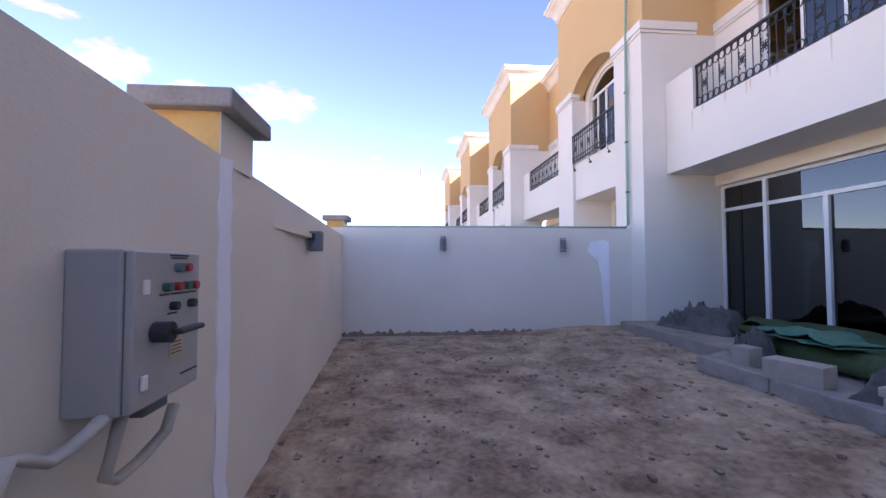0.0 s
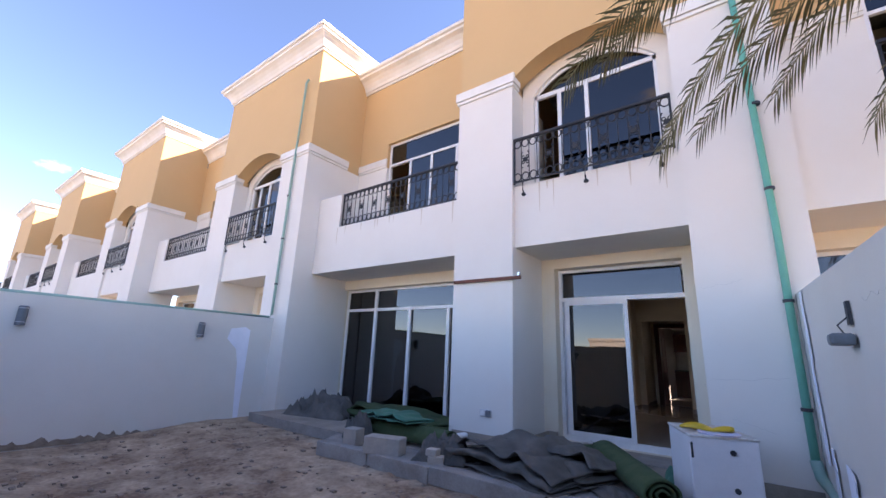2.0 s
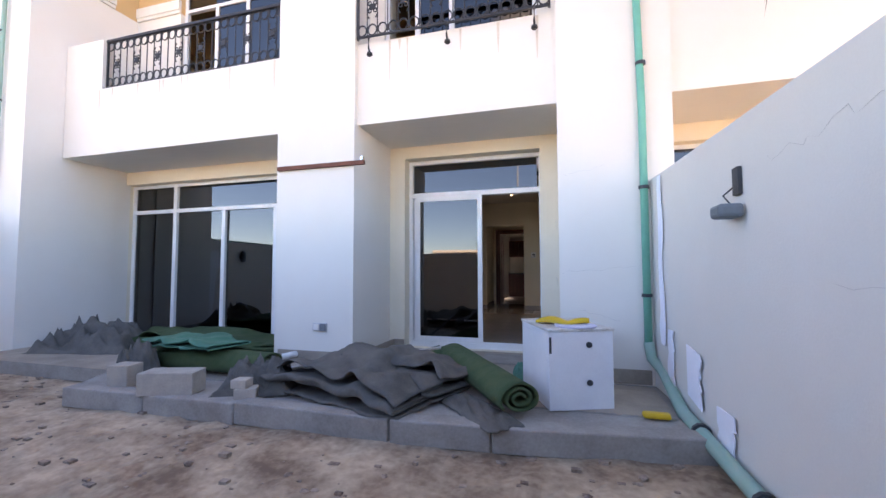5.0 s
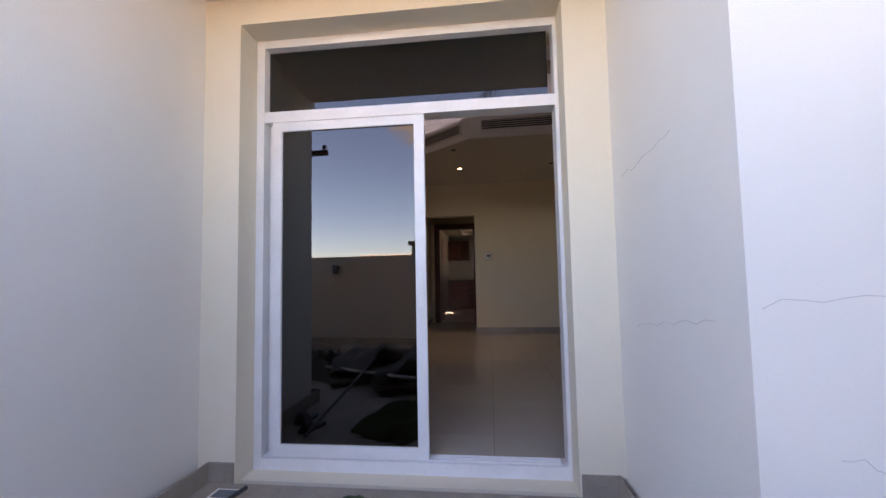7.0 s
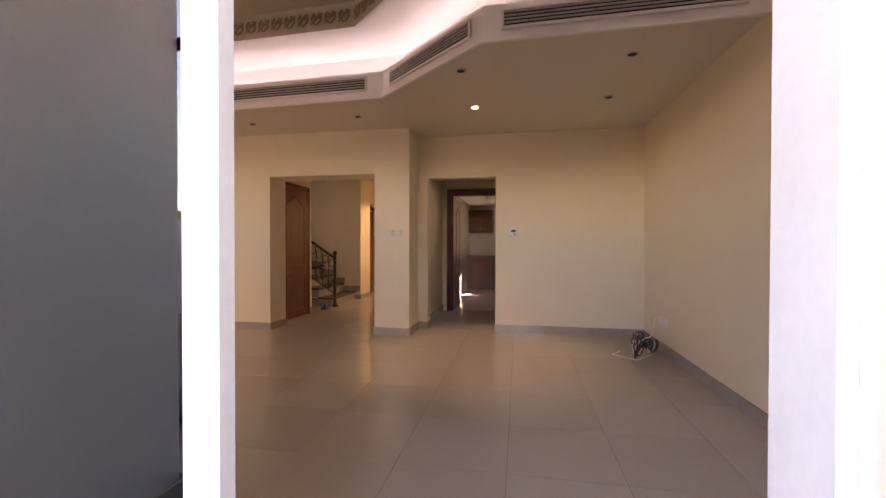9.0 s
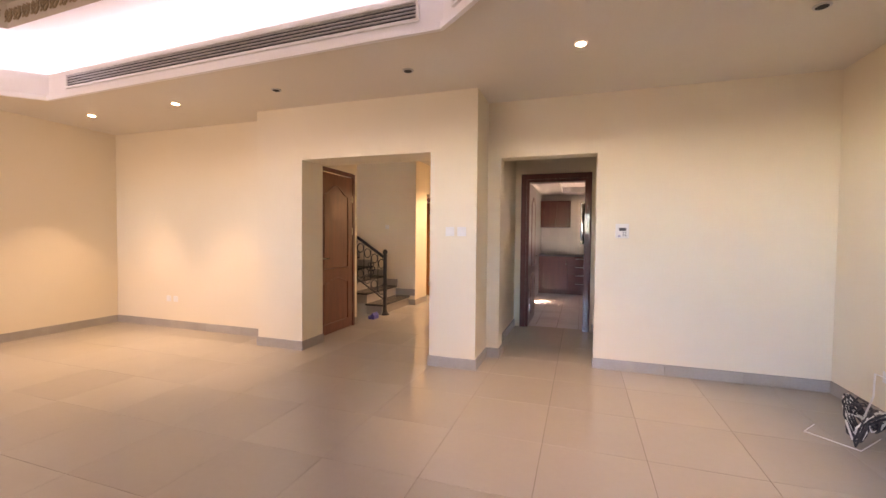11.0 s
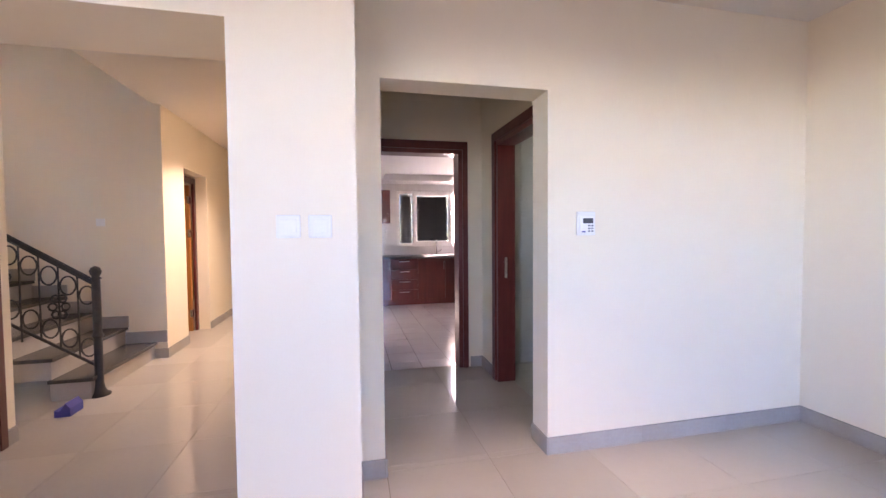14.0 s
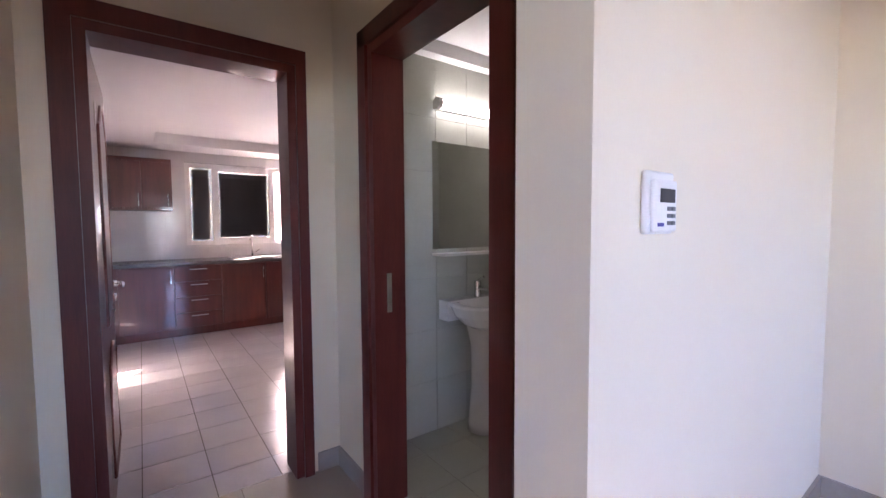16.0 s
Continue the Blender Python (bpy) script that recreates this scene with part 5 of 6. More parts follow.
# white cabinet with things on it
cb = thing("metal_cabinet", "white enamelled metal cabinet with dusty top on terrace", "cabinet", pose(CAB_X, CAB_Y, TZ, 0, 0, CAB_R))
CW, CD, CHT = CAB_W, CAB_D, 0.60
local("body", rbox(0, CW, 0, CD, 0.0, CHT - 0.02, 0.006), WHITEMETAL, cb)
local("top_panel", rbox(-0.01, CW + 0.01, -0.01, CD + 0.01, CHT - 0.02, CHT, 0.006), DUSTY, cb, "dust-covered top panel")
local("side_panel", rbox(-0.004, 0.001, 0.03, CD - 0.03, 0.05, CHT - 0.05, 0.001), WHITEMETAL, cb)
for zz in (0.2, 0.48):
    bm = bmesh.new()
    tube(bm, [(CW * 0.62, 0.002, zz), (CW * 0.62, -0.012, zz)], 0.022, 12)
    local("knob", bm, BLACKP, cb)
local("hinge", boxes((0.004, 0.02, -0.006, 0.002, 0.42, 0.54)), BLACKP, cb)
pl = thing("paint_tray", "pale lilac plastic lid lying on the cabinet", "lid")
c0 = cb.matrix_basis @ Vector((0.26, 0.12, CHT))
bm = bmesh.new()
lathe(bm, [(0.0015, c0.z), (0.15, c0.z), (0.16, c0.z + 0.012), (0.155, c0.z + 0.016), (0.14, c0.z + 0.008), (0.0015, c0.z + 0.008)], c0.x, c0.y, 28)
part("lid", bm, pm("lilac plastic", (0.62, 0.62, 0.78), (0.58, 0.58, 0.72), 6, 0.5), pl)
yb_ = thing("yellow_tool", "bent yellow plastic sheet lying on the cabinet", "plastic sheet")
bm = bmesh.new()
c0 = cb.matrix_basis @ Vector((0.22, 0.30, CHT))
rows = []
for i in range(19):
    u = i / 18
    w = 0.075 * math.sin(math.pi * min(1, 0.08 + u * 0.95)) + 0.012
    zc = 0.02 + 0.035 * abs(math.sin(u * 5.2))
    rows.append([bm.verts.new((c0.x + 0.42 * (u - 0.5), c0.y + s * w - 0.05 * u, c0.z + zc * (0.3 if abs(s) == 1 else 1) + 0.004)) for s in (-1, -0.5, 0, 0.5, 1)])
for a, b in zip(rows, rows[1:]):
    for j in range(4):
        bm.faces.new((a[j], b[j], b[j + 1], a[j + 1]))
ob = part("sheet", bm, YELLOW, yb_, smooth=True)
ob.modifiers.new("thick", "SOLIDIFY").thickness = 0.006
ys = thing("yellow_scraper", "small dirty yellow plastic scrap on the ground", "scrap")
part("scrap", rbox(1.62, 1.80, -2.15, -2.08, TZ, TZ + 0.04, 0.015), YELLOW, ys)

# rod across the pilaster, socket, pipe stub
rd = thing("steel_bar", "rusty brown steel bar fixed across the white pilaster", "bar")
part("bar", boxes((-2.16, -1.02, YP - 0.045, YP - 0.004, 2.17, 2.215)), RUST, rd)
part("end_clip", boxes((-1.06, -1.03, YP - 0.05, YP - 0.002, 2.215, 2.26)), CHROME, rd)
so = thing("outdoor_socket", "weatherproof double socket low on the pilaster", "socket")
part("plate", rbox(-1.66, -1.48, YP - 0.02, YP, 0.29, 0.38, 0.006), ALUG, so)
part("cover", rbox(-1.56, -1.49, YP - 0.035, YP - 0.015, 0.295, 0.375, 0.006), GREYP, so)
part("outlet", rbox(-1.65, -1.58, YP - 0.025, YP - 0.015, 0.3, 0.37, 0.004), PLASTIC, so)
ps = thing("pipe_stub", "short white plastic pipe stub from the pilaster", "pipe")
bm = bmesh.new()
tube(bm, [(-1.86, YP + 0.03, 0.02), (-1.98, YP - 0.12, 0.0)], 0.035, 14)
part("pipe", bm, PLASTIC, ps, smooth=True)
tagged(part("skirting_terrace", boxes((-2.13, -1.095, YP - 0.012, YP, TZ, 0.06), (-1.10, -1.088, YP - 0.012, YW, TZ, 0.06), (-1.09, -0.95, YW - 0.012, YW, TZ, 0.06), (0.86, 1.04, YW - 0.012, YW, TZ, 0.06), (1.028, 1.04, YP, YW, TZ, 0.06), (1.04, 1.86, YP - 0.012, YP, TZ, 0.06)), TERR), "beige tile skirting along the terrace walls", "skirting", kind="structure")
# poles and sandals
pp = thing("white_pole", "peeling white wooden pole leaning on the turf", "pole")
bm = bmesh.new()
tube(bm, [(-1.45, -2.1, 0.06), (-0.15, -1.15, 0.16)], 0.016, 8)
part("pole", bm, DUSTY, pp)
pp = thing("dark_rod", "thin dark metal rod lying across the terrace", "rod")
bm = bmesh.new()
tube(bm, [(-0.75, -2.15, 0.24), (-0.8, -0.3, 0.0)], 0.011, 8)
part("rod", bm, BLACKP, pp)
for sx, sy, sr in ((-0.98, -0.72, 20), (-0.86, -0.55, 28)):
    sn = thing("sandal", "worn black rubber sandal on the terrace tiles", "sandal", pose(sx, sy, -0.044, 0, 0, sr), "pair of sandals")
    bm = prism([(0.04 * math.cos(a) * (1.15 if math.sin(a) > 0 else 0.9), 0.12 * math.sin(a)) for a in [2 * math.pi * j / 20 for j in range(20)]], 0, 0.022)
    local("sole", bm, BLACKP, sn)
    bm = bmesh.new()
    for o in (0, 0.02, 0.04):
        tube(bm, [(0.045 * math.cos(a), 0.02 + o, 0.012 + 0.05 * math.sin(a)) for a in [math.pi * j / 8 for j in range(9)]], 0.011, 6)
    local("strap", bm, GREYP, sn)
dn = thing("floor_drain", "square white floor drain cover in terrace tiles", "drain")
part("cover", boxes((-0.99, -0.85, -0.34, -0.24, -0.046, -0.04)), PLASTIC, dn)
part("grate", boxes((-0.975, -0.865, -0.325, -0.255, -0.041, -0.038)), GREYP, dn)
tg = thing("loose_slab", "loose grey stone slab lying on the terrace", "slab")
part("slab", rbox(0.2, 0.75, -0.85, -0.35, -0.046, -0.03, 0.004), CONC, tg)

# wall lamps
def wall_lamp(m, s, label):
    t = thing("wall_lamp", label, "wall lamp", m, "yard wall lamps")
    bm = bmesh.new()
    lathe(bm, [(0.05 * s, -0.13 * s), (0.055 * s, -0.12 * s), (0.055 * s, 0.12 * s), (0.045 * s, 0.135 * s)], 0.075 * s, 0, 16)
    local("body", bm, GREYP, t, smooth=False)
    bm = bmesh.new()
    for z in (-0.09, 0.1):
        lathe(bm, [(0.0565 * s, z * s), (0.058 * s, (z + 0.005) * s), (0.0565 * s, (z + 0.01) * s)], 0.075 * s, 0, 16)
    local("ring", bm, ALUG, t)
    local("bracket", boxes((0, 0.04 * s, -0.03 * s, 0.03 * s, -0.08 * s, 0.08 * s)), GREYP, t)


wall_lamp(pose(-6.565, -5.32, 1.375), 1.0, "grey cylindrical up-down wall lamp on boundary wall")
wall_lamp(pose(-6.515, -3.0, 1.345), 1.0, "grey cylindrical up-down wall lamp on boundary wall")
wall_lamp(pose(rightx(-4.70), -4.70, 1.47, 0, 0, 176), 1.2, "large grey cylindrical wall lamp on boundary wall")
bl = thing("broken_lamp", "broken grey wall lamp hanging from its wires", "wall lamp")
rx = rightx(-2.75)
part("plate", boxes((rx - 0.02, rx, -2.79, -2.71, 1.38, 1.53)), BLACKP, bl)
part("hanging_body", rbox(rx - 0.13, rx - 0.005, -2.83, -2.68, 1.25, 1.325, 0.02), GREYP, bl)
bm = bmesh.new()
tube(bm, [(rx - 0.02, -2.75, 1.43), (rx - 0.07, -2.72, 1.38), (rx - 0.05, -2.77, 1.32)], 0.005, 5)
part("wire", bm, BLACKP, bl)
# spot lamp on a bar, street wall
sl_ = thing("bar_lamp", "grey spot lamp at the end of a wall-mounted bar", "spot lamp")
yy = street(-3.0)
part("bar", boxes((-3.08, -1.85, yy - 0.03, yy + 0.06, 1.255, 1.30)), CREAM, sl_)
part("head", rbox(-3.22, -3.11, yy + 0.01, yy + 0.15, 1.12, 1.33, 0.02), GREYP, sl_)
part("arm", boxes((-3.12, -3.06, yy + 0.02, yy + 0.08, 1.235, 1.30)), BLACKP, sl_)

# wall patches
def blotch(pts, seed, j):
    rng = random.Random(seed)
    return [(a + rng.uniform(-j, j), b + rng.uniform(-j, j)) for a, b in pts]


def strip(a, b, w, n, seed, j):
    """Ragged vertical strip outline between two heights (u, z)."""
    left = [(a[0] + (b[0] - a[0]) * i / n - w / 2, a[1] + (b[1] - a[1]) * i / n) for i in range(n + 1)]
    right = [(u + w, z) for u, z in left[::-1]]
    return blotch(left, seed, j) + blotch(right, seed + 1, j)


def on_wall_x(name, label, pts, x, m, dx):
    return tagged(part(name, extrude_poly(pts, "x", x, x + dx), m), label, "wall patch", kind="structure")


on_wall_x("trim", "grey cement patch on the boundary wall", strip((-2.22, -0.25), (-2.37, 1.38), 0.22, 16, 3, 0.03), -6.512, GREYFILL, 0.008)
on_wall_x("trim", "fresh white filler patch on the boundary wall", [(-1.96, -0.26), (-2.14, -0.26), (-2.19, 0.3), (-2.22, 0.75), (-2.28, 1.03), (-2.48, 1.22), (-2.44, 1.41), (-2.16, 1.46), (-1.98, 1.36), (-2.02, 1.03), (-2.06, 0.56)], -6.508, PATCH, 0.012)
x_s = -0.93
pts = strip((x_s, -0.36), (x_s - 0.01, 1.52), 0.14, 22, 8, 0.018)
ob = tagged(part("trim", extrude_poly(pts, "y", street(x_s) - 0.004, street(x_s) + 0.012), PATCH), "fresh white filler strip on the street wall", "wall patch", kind="structure")
for k, (y0, w, z0, z1) in enumerate(((-1.45, 0.14, 0.35, 1.8), (-1.62, 0.16, -0.2, 0.5), (-2.05, 0.3, 0.05, 0.42), (-2.5, 0.25, -0.15, 0.12))):
    on_wall_x("trim", "white filler smear on the boundary wall", strip((y0, z0), (y0 - 0.02, z1), w, 10, 30 + k, 0.03), rightx(y0) - 0.012, PATCH, 0.008)
on_wall_x("trim", "thin plaster joint in the boundary wall", strip((-5.72, -0.3), (-5.72, 1.8), 0.012, 20, 50, 0.003), -6.572, GREYFILL, 0.005)

# green pipes
def pipe_run(name, label, pts, r, m, clips):
    t = thing(name, label, "pipe")
    bm = bmesh.new()
    tube(bm, pts, r, 10)
    part("pipe", bm, m, t, smooth=True)
    for p, ax in clips:
        bm = bmesh.new()
        o = Vector((0, 0, 0.015)) if ax == "z" else Vector((0, 0.015, 0))
        tube(bm, [Vector(p) - o, Vector(p) + o], r * 1.35, 10)
        part("clip", bm, BLACKP, t)


PXG = 1.83
pipe_run("green_downpipe", "bright green plastic downpipe clipped to the pillar", [(PXG, YP - 0.05, 0.3), (PXG, YP - 0.05, 2.5), (PXG - 0.04, YP - 0.05, 4.5), (PXG - 0.1, YP - 0.05, 7.9)], 0.034, GREENPIPE, [((PXG, YP - 0.05, z), "z") for z in (0.74, 1.73, 2.9, 3.9)])
pipe_run("dusty_pipe", "dusty green plastic pipe along the wall base", [(PXG, YP - 0.05, 0.32), (PXG + 0.02, YP - 0.07, 0.18), (PXG + 0.08, YP - 0.2, 0.1), (rightx(-2.0) - 0.06, -2.0, -0.05), (rightx(-3.0) - 0.06, -3.0, -0.15), (rightx(-4.6) - 0.06, -4.6, -0.2)], 0.045, GREENGREY, [((rightx(-2.3) - 0.06, -2.3, -0.08), "y"), ((rightx(-3.0) - 0.06, -3.0, -0.15), "y")])
pipe_run("green_wall_pipe", "thin green pipe along boundary wall top and pillar", [(-6.66, -7.2, WT + 0.02), (-6.60, -4.0, WT + 0.015), (-6.54, -1.67, WT + 0.02), (-6.5, -1.65, WT + 0.08), (-6.5, -1.65, 3.0), (-6.48, -1.65, 5.0), (-6.42, -1.65, 7.3), (-6.34, -1.65, 7.36)], 0.028, GREENGREY, [((-6.5, -1.65, z), "z") for z in (2.4, 3.4, 4.4)])
for k, dy in ((-1, -0.42),):
    pipe_run("green_downpipe", "thin green plastic downpipe on neighbouring pillar", [(-6.54 - PERIOD, -1.25 + dy, 1.7), (-6.54 - PERIOD, -1.25 + dy, 5.0), (-6.4 - PERIOD, -1.25 + dy, 7.3)], 0.028, GREENGREY, [])

# control box
ux, uy = -0.06, street(-0.2)
ct = thing("control_box", "grey steel pump control box on the street wall", "control box")
part("body", rbox(-0.46, -0.05, uy, -6.76, 0.84, 1.365, 0.008), STEELBOX, ct)
dr = part("door", rbox(-0.46, -0.055, -6.758, -6.738, 0.845, 1.36, 0.006), STEELBOX, ct)


def knob(x, z, r, m, d=0.018):
    bm = bmesh.new()
    tube(bm, [(x, -6.738, z), (x, -6.738 + d, z)], r, 12)
    part("button", bm, m, dr)


for x, z, m in ((-0.29, 1.305, GREYP), (-0.345, 1.305, REDP), (-0.22, 1.235, GRNP), (-0.285, 1.235, REDP), (-0.345, 1.235, GRNP), (-0.40, 1.235, REDP), (-0.265, 1.165, BLACKP), (-0.385, 1.165, BLACKP)):
    knob(x, z, 0.016, m)
knob(-0.17, 1.085, 0.036, BLACKP, 0.04)
part("switch_handle", rbox(-0.33, -0.17, -6.70, -6.675, 1.075, 1.095, 0.006), BLACKP, dr)
part("warning_label", boxes((-0.34, -0.255, -6.738, -6.736, 0.98, 1.06)), PAPER, dr)
for i in range(4):
    part("label_line", boxes((-0.33, -0.265, -6.736, -6.7355, 0.99 + 0.013 * i, 0.994 + 0.013 * i)), RUST, dr)
for a, b, z in ((-0.37, -0.25, 1.345), (-0.36, -0.26, 1.335), (-0.25, -0.19, 1.205), (-0.315, -0.26, 1.205), (-0.375, -0.32, 1.205), (-0.43, -0.38, 1.205), (-0.30, -0.24, 1.135), (-0.45, -0.33, 0.9)):
    part("lettering_bar", boxes((a, b, -6.738, -6.7365, z, z + 0.007)), BLACKP, dr)
for z in (1.24, 0.93):
    part("lock", rbox(-0.125, -0.095, -6.738, -6.73, z - 0.025, z + 0.025, 0.004), PLASTIC, dr)
part("gland_box", rbox(-0.42, -0.27, -6.93, -6.80, 0.76, 0.84, 0.01), GREYP, ct)
cdx = thing("conduit", "grey cloth-wrapped flexible conduits hanging below the control box", "conduit")
bm = bmesh.new()
tube(bm, [(-0.08, uy + 0.1, 0.86), (-0.0, uy + 0.06, 0.78), (0.05, uy + 0.04, 0.76), (0.12, uy + 0.04, 0.80), (0.17, uy + 0.04, 0.82), (0.21, uy + 0.04, 0.74), (0.22, uy + 0.04, 0.4), (0.22, uy + 0.04, -0.3)], 0.018, 8)
part("hose", bm, GREYFILL, cdx, smooth=True)
bm = bmesh.new()
tube(bm, [(-0.36, uy + 0.12, 0.78), (-0.36, uy + 0.1, 0.68), (-0.30, uy + 0.06, 0.60), (-0.2, uy + 0.05, 0.58), (-0.13, uy + 0.06, 0.62), (-0.12, uy + 0.1, 0.84)], 0.016, 8)
part("hose", bm, GREYFILL, cdx, smooth=True)
for ob in (ct, cdx):
    ob.matrix_basis = Matrix.Translation((0.093, -6.70, 0.589)) @ Matrix.Diagonal((0.837, 1.17, 0.83, 1)) @ Matrix.Translation((0.05, 6.738, -0.84))
bt_ = thing("white_bucket", "white plastic pot at the foot of the wall", "bucket")
part("pot", lathe(bmesh.new(), [(0.05, GZ), (0.06, GZ + 0.12), (0.065, GZ + 0.125), (0.055, GZ + 0.12), (0.045, GZ + 0.05)], -1.0, street(-1.0) + 0.08), PLASTIC, bt_)

# debris on the soil
rng = random.Random(5)
bm = bmesh.new()
for i in range(1500):
    x, y = rng.uniform(-6.3, 1.9), rng.uniform(-7.1, -1.9)
    s = rng.choice((0.006, 0.009, 0.012, 0.02, 0.03))
    z = GZ + soil(x, y)
    r = bmesh.ops.create_icosphere(bm, subdivisions=1, radius=s) if i < 500 else None
    if r is None:
        box(bm, x - s, x + s * rng.uniform(0.4, 1.4), y - s * rng.uniform(0.4, 1), y + s * 0.6, z - s * 0.3, z + s * rng.uniform(0.2, 0.7))
    else:
        for v in r["verts"]:
            v.co = Vector((v.co.x * rng.uniform(0.8, 1.5) + x, v.co.y * rng.uniform(0.8, 1.3) + y, v.co.z * 0.6 + z))
tagged(part("soil_clods", bm, pm("soil clods", (0.42, 0.31, 0.24), (0.16, 0.1, 0.075), 9, 0.95, 0.5)), "small stones and soil clods scattered on the dirt", "debris", kind="stuff")

# palm crown hanging into view
pal = thing("date_palm", "date palm with drooping grey-green fronds beside the yard", "palm tree")
TOPP = Vector((4.6, -3.4, 5.0))
bm = bmesh.new()
tube(bm, [(4.75, -3.5, GZ), (4.7, -3.45, 2.0), TOPP], 0.2, 12, r2=0.16)
part("trunk", bm, pm("palm bark", (0.16, 0.11, 0.07), (0.09, 0.06, 0.04), 9, 0.95, 1.0), pal, smooth=True)


def frond(tip, mid, seed, n=74, ll=0.42):
    """One feather leaf: midrib and paired blades."""
    rng = random.Random(seed)
    a, c = TOPP, Vector(tip)
    b = Vector(mid)
    P = lambda u: a * (1 - u) ** 2 + b * 2 * u * (1 - u) + c * u * u
    bm = bmesh.new()
    tube(bm, [P(i / 16) for i in range(17)], 0.02, 6, r2=0.004)
    f = part("frond", bm, STEMM, pal)
    bm = bmesh.new()
    for i in range(n):
        u = 0.22 + 0.78 * i / (n - 1)
        p = P(u)
        d = (P(min(1, u + 0.01)) - P(u - 0.01)).normalized()
        side = d.cross(Vector((0, 0, 1))).normalized()
        for s in (-1, 1):
            L = ll * (0.5 + 0.6 * math.sin(math.pi * min(1, 0.2 + u * 0.75))) * rng.uniform(0.85, 1.1)
            w = 0.013
            dir1 = (side * s * 0.75 + d * 0.62 + Vector((0, 0, rng.uniform(-0.35, 0.1)))).normalized()
            q = p + dir1 * L * 0.5
            e = p + dir1 * L + Vector((0, 0, -0.10 * L - rng.uniform(0, 0.06)))
            nn = dir1.cross(d).normalized()
            wv = dir1.cross(nn).normalized() * w
            v = [bm.verts.new(x) for x in (p + wv * 0.4, q + wv, e, q - wv, p - wv * 0.4)]
            mid_ = bm.verts.new(q + nn * 0.006)
            bm.faces.new((v[0], v[1], mid_))
            bm.faces.new((v[1], v[2], mid_))
            bm.faces.new((v[2], v[3], mid_))
            bm.faces.new((v[3], v[4], mid_))
            bm.faces.new((v[4], v[0], mid_))
    part("blade", bm, PALM, f)


frond((1.14, -3.3, 2.62), (2.0, -3.3, 4.35), 1)
frond((0.42, -3.2, 3.55), (1.8, -3.2, 5.1), 2)
frond((2.45, -2.3, 2.95), (3.2, -2.6, 4.7), 3)
frond((1.35, -2.6, 3.05), (2.6, -2.8, 4.7), 4)
frond((0.7, -3.0, 3.75), (2.2, -3.0, 5.3), 5)
frond((2.9, -2.0, 3.2), (3.6, -2.5, 5.0), 6)
frond((1.9, -2.4, 3.3), (3.0, -2.8, 5.0), 11)
frond((2.75, -2.9, 2.95), (3.5, -3.1, 4.5), 12)
frond((3.4, -5.0, 3.6), (4.0, -4.4, 5.4), 7)
frond((6.4, -3.0, 3.6), (5.8, -3.2, 5.5), 8)
frond((5.2, -5.2, 3.8), (5.0, -4.5, 5.6), 9)
frond((4.8, -1.6, 3.8), (4.7, -2.4, 5.6), 10)

# street beyond the wall
lp = thing("street_lamp", "tall twin-arm street lamp beyond the wall", "street lamp")
bm = bmesh.new()
tube(bm, [(-1.8, -24, GZ), (-1.8, -24, 9.0)], 0.09, 10, r2=0.05)
part("pole", bm, ALUG, lp)
part("arm", boxes((-2.5, -1.1, -24.04, -23.96, 8.95, 9.02)), ALUG, lp)
for x in (-2.5, -1.2):
    part("lamp_head", rbox(x - 0.25, x + 0.3, -24.15, -23.85, 8.9, 9.05, 0.03), ALUG, lp)
fl_ = thing("far_flag", "small red and white flag on a distant roof pole", "flag")
bm = bmesh.new()
tube(bm, [(-44, -4.6, GZ), (-44, -4.6, 11.5)], 0.05, 6)
part("pole", bm, ALUG, fl_)
part("cloth", boxes((-43.95, -42.6, -4.62, -4.58, 10.6, 11.4)), REDP, fl_)
for k, (x, y, w, d, h) in enumerate(((-20, -62, 16, 12, 4.2), (6, -70, 18, 12, 4.6), (32, -60, 14, 12, 4.4))):
    hb = thing("distant_house", "plain pale distant house beyond the street", "house", group="houses across the street")
    part("wall", boxes((x, x + w, y - d, y, GZ, h)), STUCCO, hb)
    part("parapet", boxes((x - 0.2, x + w + 0.2, y - d - 0.2, y + 0.2, h, h + 0.4)), TRIM, hb)
    for i in range(4):
        part("window", boxes((x + 1.5 + i * 3.6, x + 3.0 + i * 3.6, y, y + 0.04, 2.2, 3.4)), DARK, hb)

